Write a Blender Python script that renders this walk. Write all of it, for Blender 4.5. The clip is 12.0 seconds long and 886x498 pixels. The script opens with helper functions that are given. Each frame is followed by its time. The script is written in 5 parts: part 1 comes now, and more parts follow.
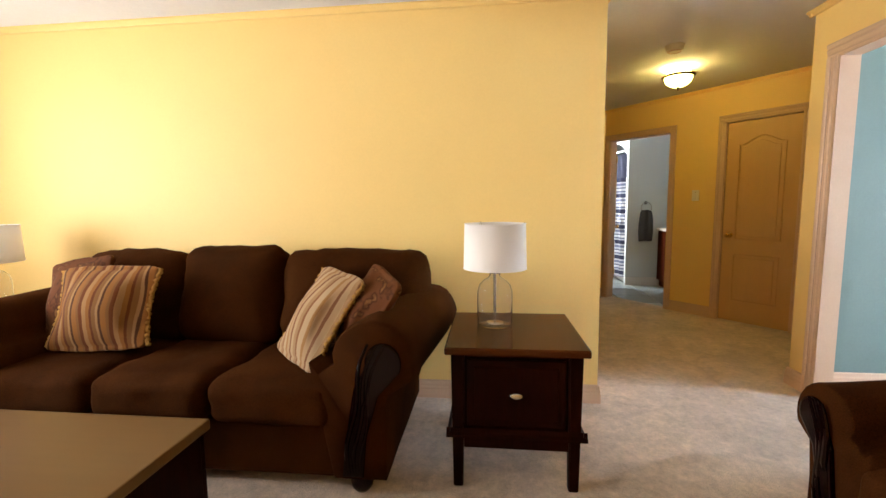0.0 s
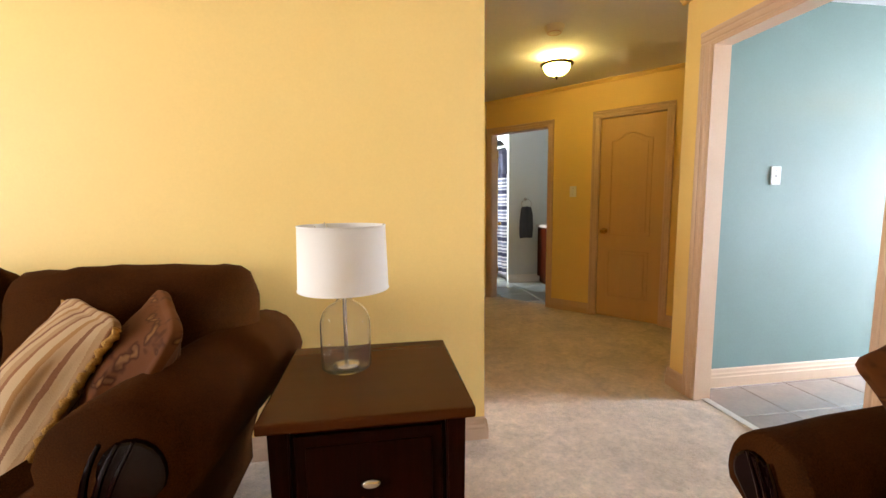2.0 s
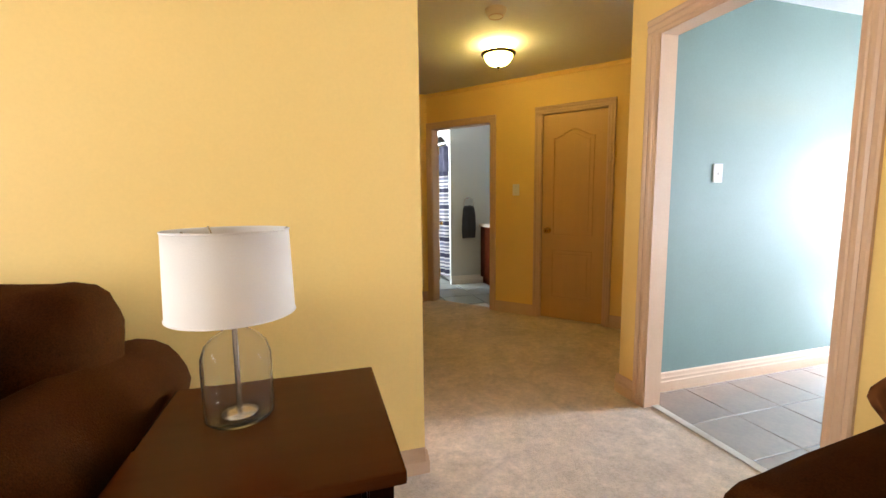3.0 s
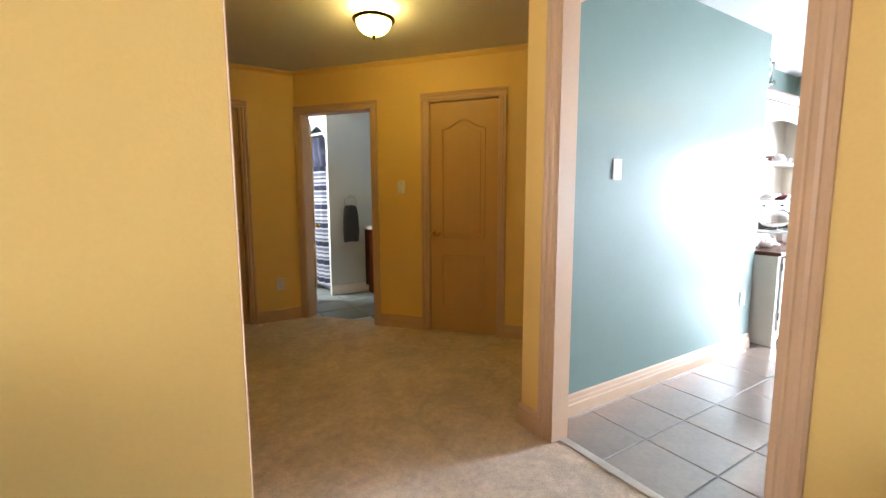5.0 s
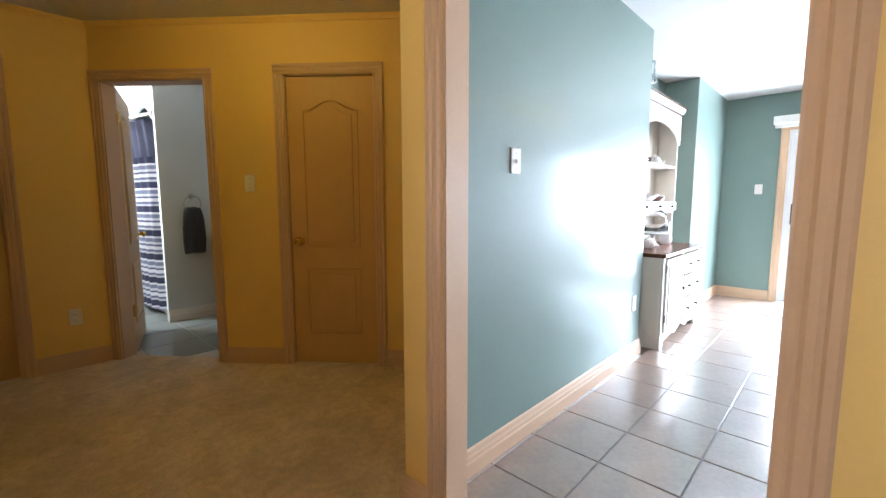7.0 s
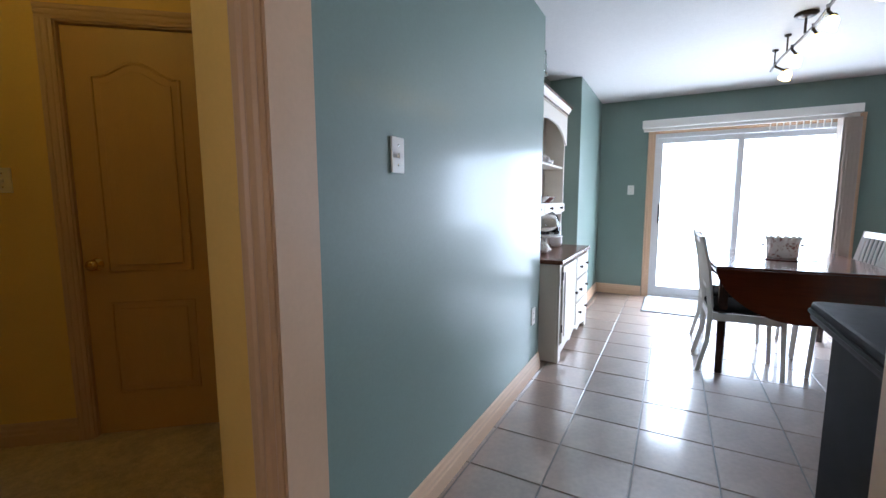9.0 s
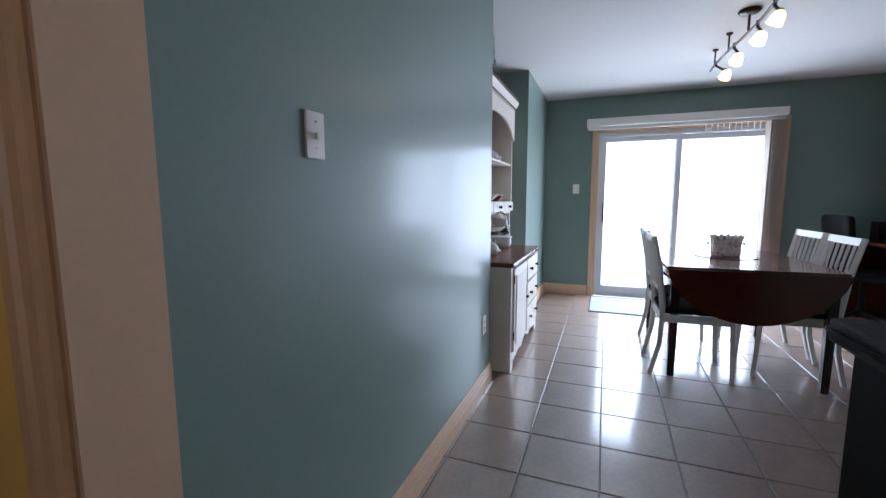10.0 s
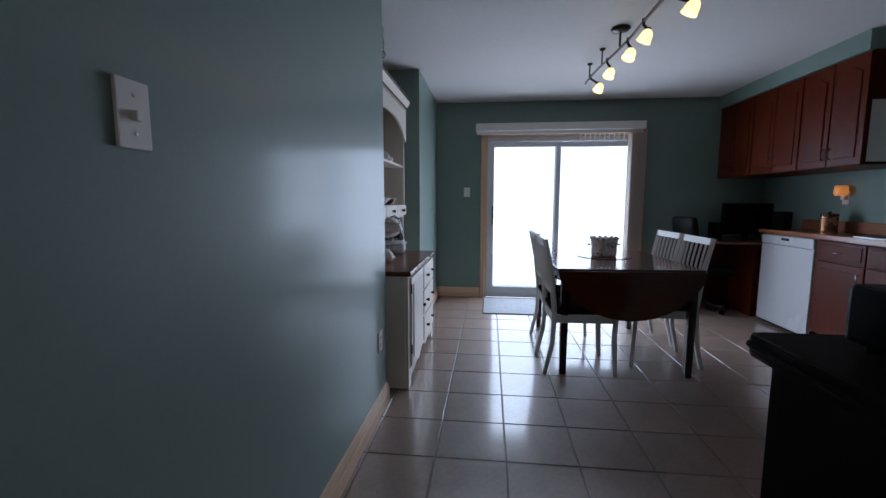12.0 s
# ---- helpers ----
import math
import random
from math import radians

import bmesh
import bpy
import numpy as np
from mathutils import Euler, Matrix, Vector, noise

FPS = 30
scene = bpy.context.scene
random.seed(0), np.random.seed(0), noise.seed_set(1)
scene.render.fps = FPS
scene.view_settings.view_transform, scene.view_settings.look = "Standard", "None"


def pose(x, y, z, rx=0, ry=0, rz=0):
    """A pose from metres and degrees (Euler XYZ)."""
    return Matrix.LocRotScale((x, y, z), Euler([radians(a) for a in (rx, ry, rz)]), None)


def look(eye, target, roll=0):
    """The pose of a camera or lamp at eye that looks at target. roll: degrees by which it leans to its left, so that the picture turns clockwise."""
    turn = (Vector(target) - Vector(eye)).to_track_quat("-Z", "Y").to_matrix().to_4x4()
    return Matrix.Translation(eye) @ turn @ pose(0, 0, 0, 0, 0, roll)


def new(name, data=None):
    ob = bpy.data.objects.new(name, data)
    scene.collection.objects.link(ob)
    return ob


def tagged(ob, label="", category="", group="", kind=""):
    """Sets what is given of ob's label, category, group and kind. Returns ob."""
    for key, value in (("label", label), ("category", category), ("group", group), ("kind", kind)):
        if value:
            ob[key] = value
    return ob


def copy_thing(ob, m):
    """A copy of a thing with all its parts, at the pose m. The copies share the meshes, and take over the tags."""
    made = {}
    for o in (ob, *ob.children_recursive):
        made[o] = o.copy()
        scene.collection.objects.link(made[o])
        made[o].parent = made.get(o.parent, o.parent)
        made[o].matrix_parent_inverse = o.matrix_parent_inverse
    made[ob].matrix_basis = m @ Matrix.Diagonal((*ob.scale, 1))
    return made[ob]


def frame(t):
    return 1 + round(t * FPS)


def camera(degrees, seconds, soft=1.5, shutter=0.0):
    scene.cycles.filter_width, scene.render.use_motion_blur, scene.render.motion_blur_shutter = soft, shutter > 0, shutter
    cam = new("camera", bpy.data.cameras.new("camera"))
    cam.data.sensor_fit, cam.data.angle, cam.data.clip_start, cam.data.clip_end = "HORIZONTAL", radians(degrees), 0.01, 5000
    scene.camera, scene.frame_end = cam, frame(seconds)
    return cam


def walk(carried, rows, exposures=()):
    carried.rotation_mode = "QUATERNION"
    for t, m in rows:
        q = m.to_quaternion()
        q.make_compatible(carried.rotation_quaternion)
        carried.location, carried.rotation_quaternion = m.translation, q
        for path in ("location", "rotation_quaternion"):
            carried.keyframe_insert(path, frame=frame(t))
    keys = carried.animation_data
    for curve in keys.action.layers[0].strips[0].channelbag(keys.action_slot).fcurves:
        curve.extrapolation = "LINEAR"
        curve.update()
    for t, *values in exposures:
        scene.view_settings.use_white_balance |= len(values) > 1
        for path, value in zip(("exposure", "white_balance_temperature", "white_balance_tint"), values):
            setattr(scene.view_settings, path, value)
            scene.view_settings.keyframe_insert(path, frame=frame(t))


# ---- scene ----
cam = camera(93.1, 12.0)
PATH = [
    (0, (-0.016, -0.068, 1.228), (-0.225, 1.91, 1.023), -0.6),
    (0.5, (0.01, 0.082, 1.222), (-0.066, 2.069, 1.01), -0.5),
    (1, (0.048, 0.207, 1.22), (0.102, 2.195, 1.005), -0.6),
    (1.5, (0.092, 0.354, 1.217), (0.276, 2.333, 0.998), -0.6),
    (2, (0.139, 0.516, 1.217), (0.45, 2.479, 0.993), -0.6),
    (2.5, (0.195, 0.656, 1.202), (0.635, 2.594, 0.976), -0.4),
    (3, (0.242, 0.799, 1.209), (0.813, 2.702, 0.979), -0.6),
    (5, (0.554, 1.3, 1.188), (1.588, 2.997, 0.959), -0.2),
    (5.5, (0.655, 1.434, 1.187), (1.801, 3.057, 0.963), -0.0),
    (6, (0.761, 1.528, 1.169), (2.011, 3.073, 0.951), -0.1),
    (6.5, (0.887, 1.645, 1.171), (2.237, 3.105, 0.956), -0.1),
    (7, (1.008, 1.735, 1.17), (2.446, 3.108, 0.952), -0.1),
    (9, (1.472, 2.028, 1.213), (3.216, 2.979, 0.98), -0.2),
    (9.5, (1.598, 2.09, 1.199), (3.4, 2.927, 0.969), -0.1),
    (10, (1.748, 2.146, 1.2), (3.601, 2.862, 0.965), -0.1),
    (10.5, (1.868, 2.171, 1.19), (3.763, 2.768, 0.96), 0.1),
    (11, (1.917, 2.185, 1.204), (3.848, 2.65, 0.969), 0.1),
    (11.5, (1.936, 2.206, 1.206), (3.892, 2.549, 0.977), 0.1),
    (12, (1.953, 2.219, 1.212), (3.928, 2.436, 0.986), 0.1),
]
EXPOSURES = [(0, -0.05, 6550, 11), (1.5, 0.0, 6600, 11), (2.5, 0.06, 6600, 11), (5.0, -0.1, 6550, 11), (6.5, -0.25, 6450, 11), (8, -1.1, 6350, 12), (9, -1.75, 6250, 13), (9.5, -2.1, 6200, 14), (10.5, -2.75, 6150, 15), (12, -3.5, 6100, 16)]
walk(cam, [(t, look(eye, target, roll)) for t, eye, target, roll in PATH], EXPOSURES)

# ---- light ----
world = bpy.data.worlds.new("sky")
scene.world = world
world.use_nodes = True
wn = world.node_tree
sky = wn.nodes.new("ShaderNodeTexSky")
sky.sky_type = "NISHITA"
sky.sun_disc = False
sky.sun_elevation = radians(48)
sky.sun_rotation = radians(9)
wn.nodes["Background"].inputs["Strength"].default_value = 0.15
wn.links.new(sky.outputs["Color"], wn.nodes["Background"].inputs["Color"])

sun_data = bpy.data.lights.new("sun", "SUN")
sun_data.energy, sun_data.angle, sun_data.color = 4.0, radians(0.5), (1.0, 0.95, 0.88)
sun = new("sun", sun_data)
sun.matrix_world = look((2, 12, 13), (0, 0, 0))


def daylight(name, eye, target, w, h, watts, colour):
    """Sky light standing in a window's opening."""
    d = bpy.data.lights.new(name, "AREA")
    d.shape, d.size, d.size_y, d.energy, d.color = "RECTANGLE", w, h, watts, colour
    ob = new(name, d)
    ob.matrix_world = look(eye, target)
    return ob


daylight("daylight_west", (-3.80, 0.60, 1.5), (0, 0.60, 1.5), 2.3, 1.3, 98, (0.95, 0.97, 1.0))
daylight("daylight_slider", (7.42, 1.35, 1.05), (0, 1.35, 1.05), 1.66, 1.85, 540, (0.76, 0.86, 1.0))
daylight("daylight_bath", (0.86, 7.2, 1.6), (3, 7.2, 1.6), 0.9, 0.9, 200, (0.92, 0.96, 1.0))

# ---- materials ----


def nodes_of(name):
    m = bpy.data.materials.new(name)
    m.use_nodes = True
    return m, m.node_tree.nodes, m.node_tree.links, m.node_tree.nodes["Principled BSDF"]


def paint(name, col, rough=0.5, var=0.08, vs=3.0, fine=90.0, bump=0.0, bs=250.0, metal=0.0, sheen=0.0, coat=0.0, rand=0.0, stretch=(1, 1, 1), spec=0.5, rvar=0.08, coat_r=0.1, coat_ior=1.5):
    """A surface with cloudy variation, fine grain and fine relief."""
    m, n, l, b = nodes_of(name)
    co = n.new("ShaderNodeTexCoord")
    mp = n.new("ShaderNodeMapping")
    mp.inputs["Scale"].default_value = stretch
    l.new(co.outputs["Object"], mp.inputs["Vector"])
    big, small = n.new("ShaderNodeTexNoise"), n.new("ShaderNodeTexNoise")
    big.inputs["Scale"].default_value, big.inputs["Detail"].default_value = vs, 4
    small.inputs["Scale"].default_value, small.inputs["Detail"].default_value = fine, 3
    l.new(mp.outputs[0], big.inputs["Vector"])
    l.new(mp.outputs[0], small.inputs["Vector"])
    add = n.new("ShaderNodeMath")
    add.operation = "ADD"
    l.new(big.outputs[0], add.inputs[0])
    l.new(small.outputs[0], add.inputs[1])
    top = add
    if rand:
        oi, mul, more = n.new("ShaderNodeObjectInfo"), n.new("ShaderNodeMath"), n.new("ShaderNodeMath")
        mul.operation, more.operation = "MULTIPLY_ADD", "ADD"
        mul.inputs[1].default_value, mul.inputs[2].default_value = rand, -rand / 2
        l.new(oi.outputs["Random"], mul.inputs[0])
        l.new(add.outputs[0], more.inputs[0])
        l.new(mul.outputs[0], more.inputs[1])
        top = more
    rg = n.new("ShaderNodeMapRange")
    rg.inputs[1].default_value, rg.inputs[2].default_value = 0.6, 1.4
    l.new(top.outputs[0], rg.inputs[0])
    mix = n.new("ShaderNodeMix")
    mix.data_type = "RGBA"
    mix.inputs[6].default_value = (*[c * (1 - var) for c in col], 1)
    mix.inputs[7].default_value = (*[min(0.95, c * (1 + var)) for c in col], 1)
    l.new(rg.outputs[0], mix.inputs[0])
    l.new(mix.outputs[2], b.inputs["Base Color"])
    rr = n.new("ShaderNodeMapRange")
    rr.inputs[3].default_value, rr.inputs[4].default_value = max(0.02, rough - rvar), min(1, rough + rvar)
    l.new(big.outputs[0], rr.inputs[0])
    l.new(rr.outputs[0], b.inputs["Roughness"])
    b.inputs["Metallic"].default_value = metal
    b.inputs["Specular IOR Level"].default_value = spec
    if sheen:
        b.inputs["Sheen Weight"].default_value, b.inputs["Sheen Roughness"].default_value = sheen, 0.4
        b.inputs["Sheen Tint"].default_value = (*[min(1, c * 5) for c in col], 1)
    if coat:
        b.inputs["Coat Weight"].default_value, b.inputs["Coat Roughness"].default_value = coat, coat_r
        b.inputs["Coat IOR"].default_value = coat_ior
    if bump:
        t, bp = n.new("ShaderNodeTexNoise"), n.new("ShaderNodeBump")
        t.inputs["Scale"].default_value, t.inputs["Detail"].default_value = bs, 3
        l.new(mp.outputs[0], t.inputs["Vector"])
        bp.inputs["Strength"].default_value, bp.inputs["Distance"].default_value = bump, 0.01
        l.new(t.outputs[0], bp.inputs["Height"])
        l.new(bp.outputs[0], b.inputs["Normal"])
    return m


def carpet(name, col):
    """Cut pile brushed this way and that: soft light and dark patches, tufts and a deep nap."""
    m = paint(name, col, 0.97, var=0.2, vs=26, fine=85, bump=0.9, bs=150, sheen=0.2, spec=0.08)
    n, l, b = m.node_tree.nodes, m.node_tree.links, m.node_tree.nodes["Principled BSDF"]
    co, ns, wide, add, rg, mix = (n.new("ShaderNode" + q) for q in ("TexCoord", "TexNoise", "TexNoise", "Math", "MapRange", "Mix"))
    for t, sc, dist in ((ns, 5.5, 1.2), (wide, 1.6, 0.6)):
        t.inputs["Scale"].default_value, t.inputs["Detail"].default_value, t.inputs["Distortion"].default_value = sc, 5, dist
        l.new(co.outputs["Object"], t.inputs["Vector"])
    add.operation = "ADD"
    l.new(ns.outputs[0], add.inputs[0])
    l.new(wide.outputs[0], add.inputs[1])
    rg.inputs[1].default_value, rg.inputs[2].default_value = 0.78, 1.22
    rg.inputs[3].default_value, rg.inputs[4].default_value = 0.80, 1.08
    l.new(add.outputs[0], rg.inputs[0])
    mix.data_type, mix.blend_type = "RGBA", "MULTIPLY"
    mix.inputs[0].default_value = 1.0
    l.new([q for q in n if q.bl_idname == "ShaderNodeMix" and q != mix][0].outputs[2], mix.inputs[6])
    l.new(rg.outputs[0], mix.inputs[7])
    l.new(mix.outputs[2], b.inputs["Base Color"])
    return m


def wood(name, dark, light, rough, along="X", coat=0.0, scale=6.0, spec=0.5):
    """Grained wood with the grain along one axis."""
    s = {"X": (0.6, 9, 9), "Y": (9, 0.6, 9), "Z": (9, 9, 0.6)}[along]
    m = paint(name, dark, rough, var=0.1, vs=scale, fine=scale * 2.5, coat=coat, stretch=s, spec=spec, rvar=0.02)
    mix = [q for q in m.node_tree.nodes if q.bl_idname == "ShaderNodeMix"][0]
    mix.inputs[6].default_value, mix.inputs[7].default_value = (*dark, 1), (*light, 1)
    return m


def striped(name, cols, scale, along=0, rough=0.85, sheen=0.04):
    """Woven cloth with stripes of several colours across one object axis."""
    m, n, l, b = nodes_of(name)
    co, sp, mu, fr, rp = (n.new("ShaderNode" + k) for k in ("TexCoord", "SeparateXYZ", "Math", "Math", "ValToRGB"))
    l.new(co.outputs["Object"], sp.inputs[0])
    mu.operation, fr.operation = "MULTIPLY", "FRACT"
    mu.inputs[1].default_value = scale
    ns, ad = n.new("ShaderNodeTexNoise"), n.new("ShaderNodeMath")
    ns.inputs["Scale"].default_value = 300
    l.new(co.outputs["Object"], ns.inputs["Vector"])
    ad.operation = "MULTIPLY_ADD"
    ad.inputs[1].default_value = 0.006
    l.new(ns.outputs[0], ad.inputs[0])
    l.new(sp.outputs[along], ad.inputs[2])
    l.new(ad.outputs[0], mu.inputs[0])
    l.new(mu.outputs[0], fr.inputs[0])
    l.new(fr.outputs[0], rp.inputs[0])
    rp.color_ramp.interpolation = "CONSTANT"
    el = rp.color_ramp.elements
    while len(el) < len(cols):
        el.new(0.5)
    for e, (p, c) in zip(el, cols):
        e.position, e.color = p, (*c, 1)
    l.new(rp.outputs[0], b.inputs["Base Color"])
    b.inputs["Roughness"].default_value, b.inputs["Specular IOR Level"].default_value = rough, 0.08
    b.inputs["Sheen Weight"].default_value = sheen
    bp = n.new("ShaderNodeBump")
    bp.inputs["Strength"].default_value, bp.inputs["Distance"].default_value = 0.25, 0.004
    l.new(ns.outputs[0], bp.inputs["Height"])
    l.new(bp.outputs[0], b.inputs["Normal"])
    return m


def blotched(name, c1, c2, c3, scale, rough=0.8):
    """Paisley-like jacquard of three colours in curling blotches."""
    m, n, l, b = nodes_of(name)
    co, vo, ns, rp, mx = (n.new("ShaderNode" + k) for k in ("TexCoord", "TexVoronoi", "TexNoise", "ValToRGB", "Mix"))
    mx.data_type = "VECTOR"
    mx.inputs[0].default_value = 0.15
    ns.inputs["Scale"].default_value = scale * 0.8
    vo.inputs["Scale"].default_value = scale
    l.new(co.outputs["Object"], ns.inputs["Vector"])
    l.new(co.outputs["Object"], mx.inputs[4])
    l.new(ns.outputs["Color"], mx.inputs[5])
    l.new(mx.outputs[1], vo.inputs["Vector"])
    l.new(vo.outputs["Distance"], rp.inputs[0])
    el = rp.color_ramp.elements
    el.new(0.5)
    for e, (p, c) in zip(el, ((0.12, c1), (0.34, c2), (0.55, c3))):
        e.position, e.color = p, (*c, 1)
    l.new(rp.outputs[0], b.inputs["Base Color"])
    b.inputs["Roughness"].default_value, b.inputs["Specular IOR Level"].default_value = rough, 0.08 if rough > 0.5 else 0.5
    return m


def glowing(name, col, strength, base=(0.9, 0.85, 0.75)):
    m, n, l, b = nodes_of(name)
    b.inputs["Base Color"].default_value = (*base, 1)
    b.inputs["Emission Color"].default_value = (*col, 1)
    b.inputs["Emission Strength"].default_value = strength
    b.inputs["Roughness"].default_value = 0.3
    return m


def glass(name, col=(1, 1, 1), rough=0.02, ior=1.45):
    m, n, l, b = nodes_of(name)
    b.inputs["Base Color"].default_value = (*col, 1)
    b.inputs["Transmission Weight"].default_value = 1
    b.inputs["Roughness"].default_value, b.inputs["IOR"].default_value = rough, ior
    return m


M_YELLOW = paint("yellow wall paint", (0.80, 0.54, 0.178), 0.55, var=0.03, bump=0.05, bs=120)
M_TEAL = paint("blue-green satin wall paint", (0.168, 0.232, 0.207), 0.5, var=0.05, bump=0.04, bs=110, rvar=0.03, spec=0.22, coat=0.39, coat_r=0.15)
M_GREY = paint("pale grey wall paint", (0.60, 0.645, 0.64), 0.5, var=0.03, bump=0.03, bs=120)
M_CEIL = paint("white ceiling paint", (0.69, 0.68, 0.67), 0.9, var=0.04, vs=30, fine=120, bump=0.35, bs=140)
M_TRIM = paint("beige satin trim paint", (0.60, 0.395, 0.255), 0.4, var=0.04, vs=6, bump=0.03, bs=60)
M_TRIMW = paint("white satin trim paint", (0.78, 0.76, 0.72), 0.4, var=0.03)
M_DOOR = paint("beige door paint", (0.56, 0.33, 0.128), 0.45, var=0.05, vs=5, bump=0.05, bs=45, stretch=(3, 3, 0.4))
M_CARPET = carpet("beige cut-pile carpet", (0.70, 0.56, 0.44))
M_TILE = paint("taupe glazed floor tile", (0.235, 0.160, 0.122), 0.45, var=0.18, vs=7, fine=40, rand=0.3, rvar=0.0, spec=0.4, coat=1.0, coat_r=0.13, coat_ior=2.4)
M_GROUT = paint("dark grey grout", (0.075, 0.06, 0.05), 0.45, var=0.2, vs=12)
M_BTILE = paint("grey bathroom floor tile", (0.20, 0.225, 0.215), 0.3, var=0.1, vs=5, rand=0.3)
M_BGROUT = paint("light grout", (0.55, 0.56, 0.55), 0.8, var=0.1)
M_THRESH = paint("pale stone threshold", (0.50, 0.44, 0.38), 0.4, var=0.1, vs=15)
M_SOFA = paint("dark brown chenille", (0.037, 0.0112, 0.0026), 0.9, var=0.6, vs=4.5, fine=240, bump=0.3, bs=260, sheen=0.10, spec=0.02)
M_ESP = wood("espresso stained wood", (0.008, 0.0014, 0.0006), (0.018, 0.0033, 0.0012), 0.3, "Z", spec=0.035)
# end table top: reflected light is put into a lighter base colour
M_ESPTOP = paint("espresso wood top with sheen in its colour", (0.066, 0.0170, 0.0036), 0.13, var=0.08, vs=3, fine=5, stretch=(0.5, 8, 8), spec=0.07, rvar=0.02)
# coffee table: dark wood, the room's reflection painted in as lighter brown
M_COFFEE = paint("table top wood with reflection in its colour", (0.12, 0.062, 0.022), 0.3, var=0.05, vs=3, fine=5, stretch=(0.5, 8, 8), spec=0.18, rvar=0.02)
M_CARVED = paint("black carved lacquered wood", (0.0045, 0.0006, 0.0005), 0.12, var=0.6, spec=0.2)
M_SHADE = paint("white linen lampshade", (0.82, 0.78, 0.74), 0.9, var=0.03, fine=300, bump=0.15, bs=400)
M_GLASS = glass("clear glass")
M_SEEDY = glass("clear textured glass", (1.0, 1.0, 1.0), 0.03, 1.16)
M_SEEDY.node_tree.nodes["Principled BSDF"].inputs["Transmission Weight"].default_value = 0.985
M_PANE = glass("window glass", (0.99, 1, 1), 0.0, 1.1)
M_NICKEL = paint("brushed nickel", (0.62, 0.58, 0.52), 0.25, var=0.06, metal=1)
M_BRASS = paint("polished brass", (0.72, 0.50, 0.20), 0.18, var=0.05, metal=1)
M_BRONZE = paint("dark oiled bronze", (0.035, 0.025, 0.018), 0.35, var=0.2, metal=0.8)
M_CHROME = paint("chrome", (0.75, 0.76, 0.77), 0.08, var=0.02, metal=1)
M_PLATE = paint("ivory plastic wall plate", (0.78, 0.74, 0.70), 0.35, var=0.02)
M_SMOKE = paint("cream plastic", (0.70, 0.62, 0.48), 0.5, var=0.03)
M_HUTCH = paint("worn white painted wood", (0.76, 0.70, 0.62), 0.35, var=0.05, vs=8, bump=0.03, bs=40)
M_HUTCHTOP = wood("red-brown hutch top", (0.075, 0.024, 0.012), (0.13, 0.046, 0.023), 0.25, "X", spec=0.3)
M_CHAIR = paint("white painted chair wood", (0.74, 0.72, 0.70), 0.35, var=0.03, vs=7)
M_SEAT = paint("dark charcoal seat pad", (0.007, 0.0068, 0.0075), 0.9, spec=0.1, var=0.2, fine=200, bump=0.2, bs=300)
M_MAHOG = wood("red mahogany veneer", (0.050, 0.0095, 0.0032), (0.078, 0.0155, 0.005), 0.16, "Y", coat=0.5)
M_MAHOGD = wood("dark mahogany", (0.022, 0.007, 0.004), (0.040, 0.013, 0.007), 0.25, "Z", coat=0.3)
M_CHERRY = wood("cherry cabinet wood", (0.040, 0.0062, 0.0017), (0.066, 0.0105, 0.0029), 0.36, "Z", spec=0.05)
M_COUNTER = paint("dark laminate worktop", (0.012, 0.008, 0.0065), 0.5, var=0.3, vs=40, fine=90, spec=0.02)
M_COUNTERR = wood("red-brown laminate worktop", (0.17, 0.06, 0.03), (0.24, 0.09, 0.045), 0.2, "X")
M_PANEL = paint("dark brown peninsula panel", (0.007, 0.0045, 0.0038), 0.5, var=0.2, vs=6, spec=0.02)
M_WHITEAPP = paint("white enamel", (0.75, 0.76, 0.78), 0.25, var=0.02)
M_BLACK = paint("black plastic", (0.005, 0.005, 0.006), 0.4, var=0.1, spec=0.05)
M_CHINA = blotched("white china with red flowers", (0.30, 0.09, 0.06), (0.80, 0.77, 0.74), (0.84, 0.82, 0.80), 26, 0.12)
M_WHITECHINA = paint("white glazed china", (0.80, 0.78, 0.76), 0.1, var=0.02)
M_DARKCHINA = paint("dark red glazed china", (0.12, 0.035, 0.03), 0.12, var=0.2)
M_BLIND = paint("beige fabric blind vane", (0.50, 0.42, 0.36), 0.8, var=0.06, fine=200)
M_PVC = paint("white vinyl door frame", (0.75, 0.76, 0.78), 0.35, var=0.02)
M_RUG = paint("pale grey door mat", (0.48, 0.50, 0.52), 0.95, var=0.2, vs=20, fine=250, bump=0.5, bs=220)
M_TOWEL = paint("charcoal terry towel", (0.045, 0.047, 0.055), 0.95, var=0.25, fine=200, bump=0.5, bs=300)
M_STONE = paint("patio concrete", (0.45, 0.44, 0.42), 0.9, var=0.12, vs=4)
# emission whites out the door view and feeds the floor glare
M_OUTSIDE = glowing("glowing outdoor backdrop", (0.64, 0.80, 1.0), 140.0, (0.6, 0.6, 0.6))
M_STEEL = paint("stainless steel", (0.6, 0.61, 0.63), 0.22, var=0.04, metal=1)
M_COPPER = paint("worn copper tin", (0.45, 0.21, 0.11), 0.28, var=0.25, vs=9, metal=1)
M_LAMPGLASS = glowing("frosted lamp glass", (1.0, 0.80, 0.13), 34.0)
M_COLLAR = glowing("bright lamp glass", (1.0, 0.72, 0.25), 60.0)
M_SPOT = glowing("frosted amber spot glass", (1.0, 0.72, 0.24), 24.0)
M_NIGHT = glowing("orange night light shade", (1.0, 0.36, 0.08), 4.0, (0.8, 0.3, 0.1))
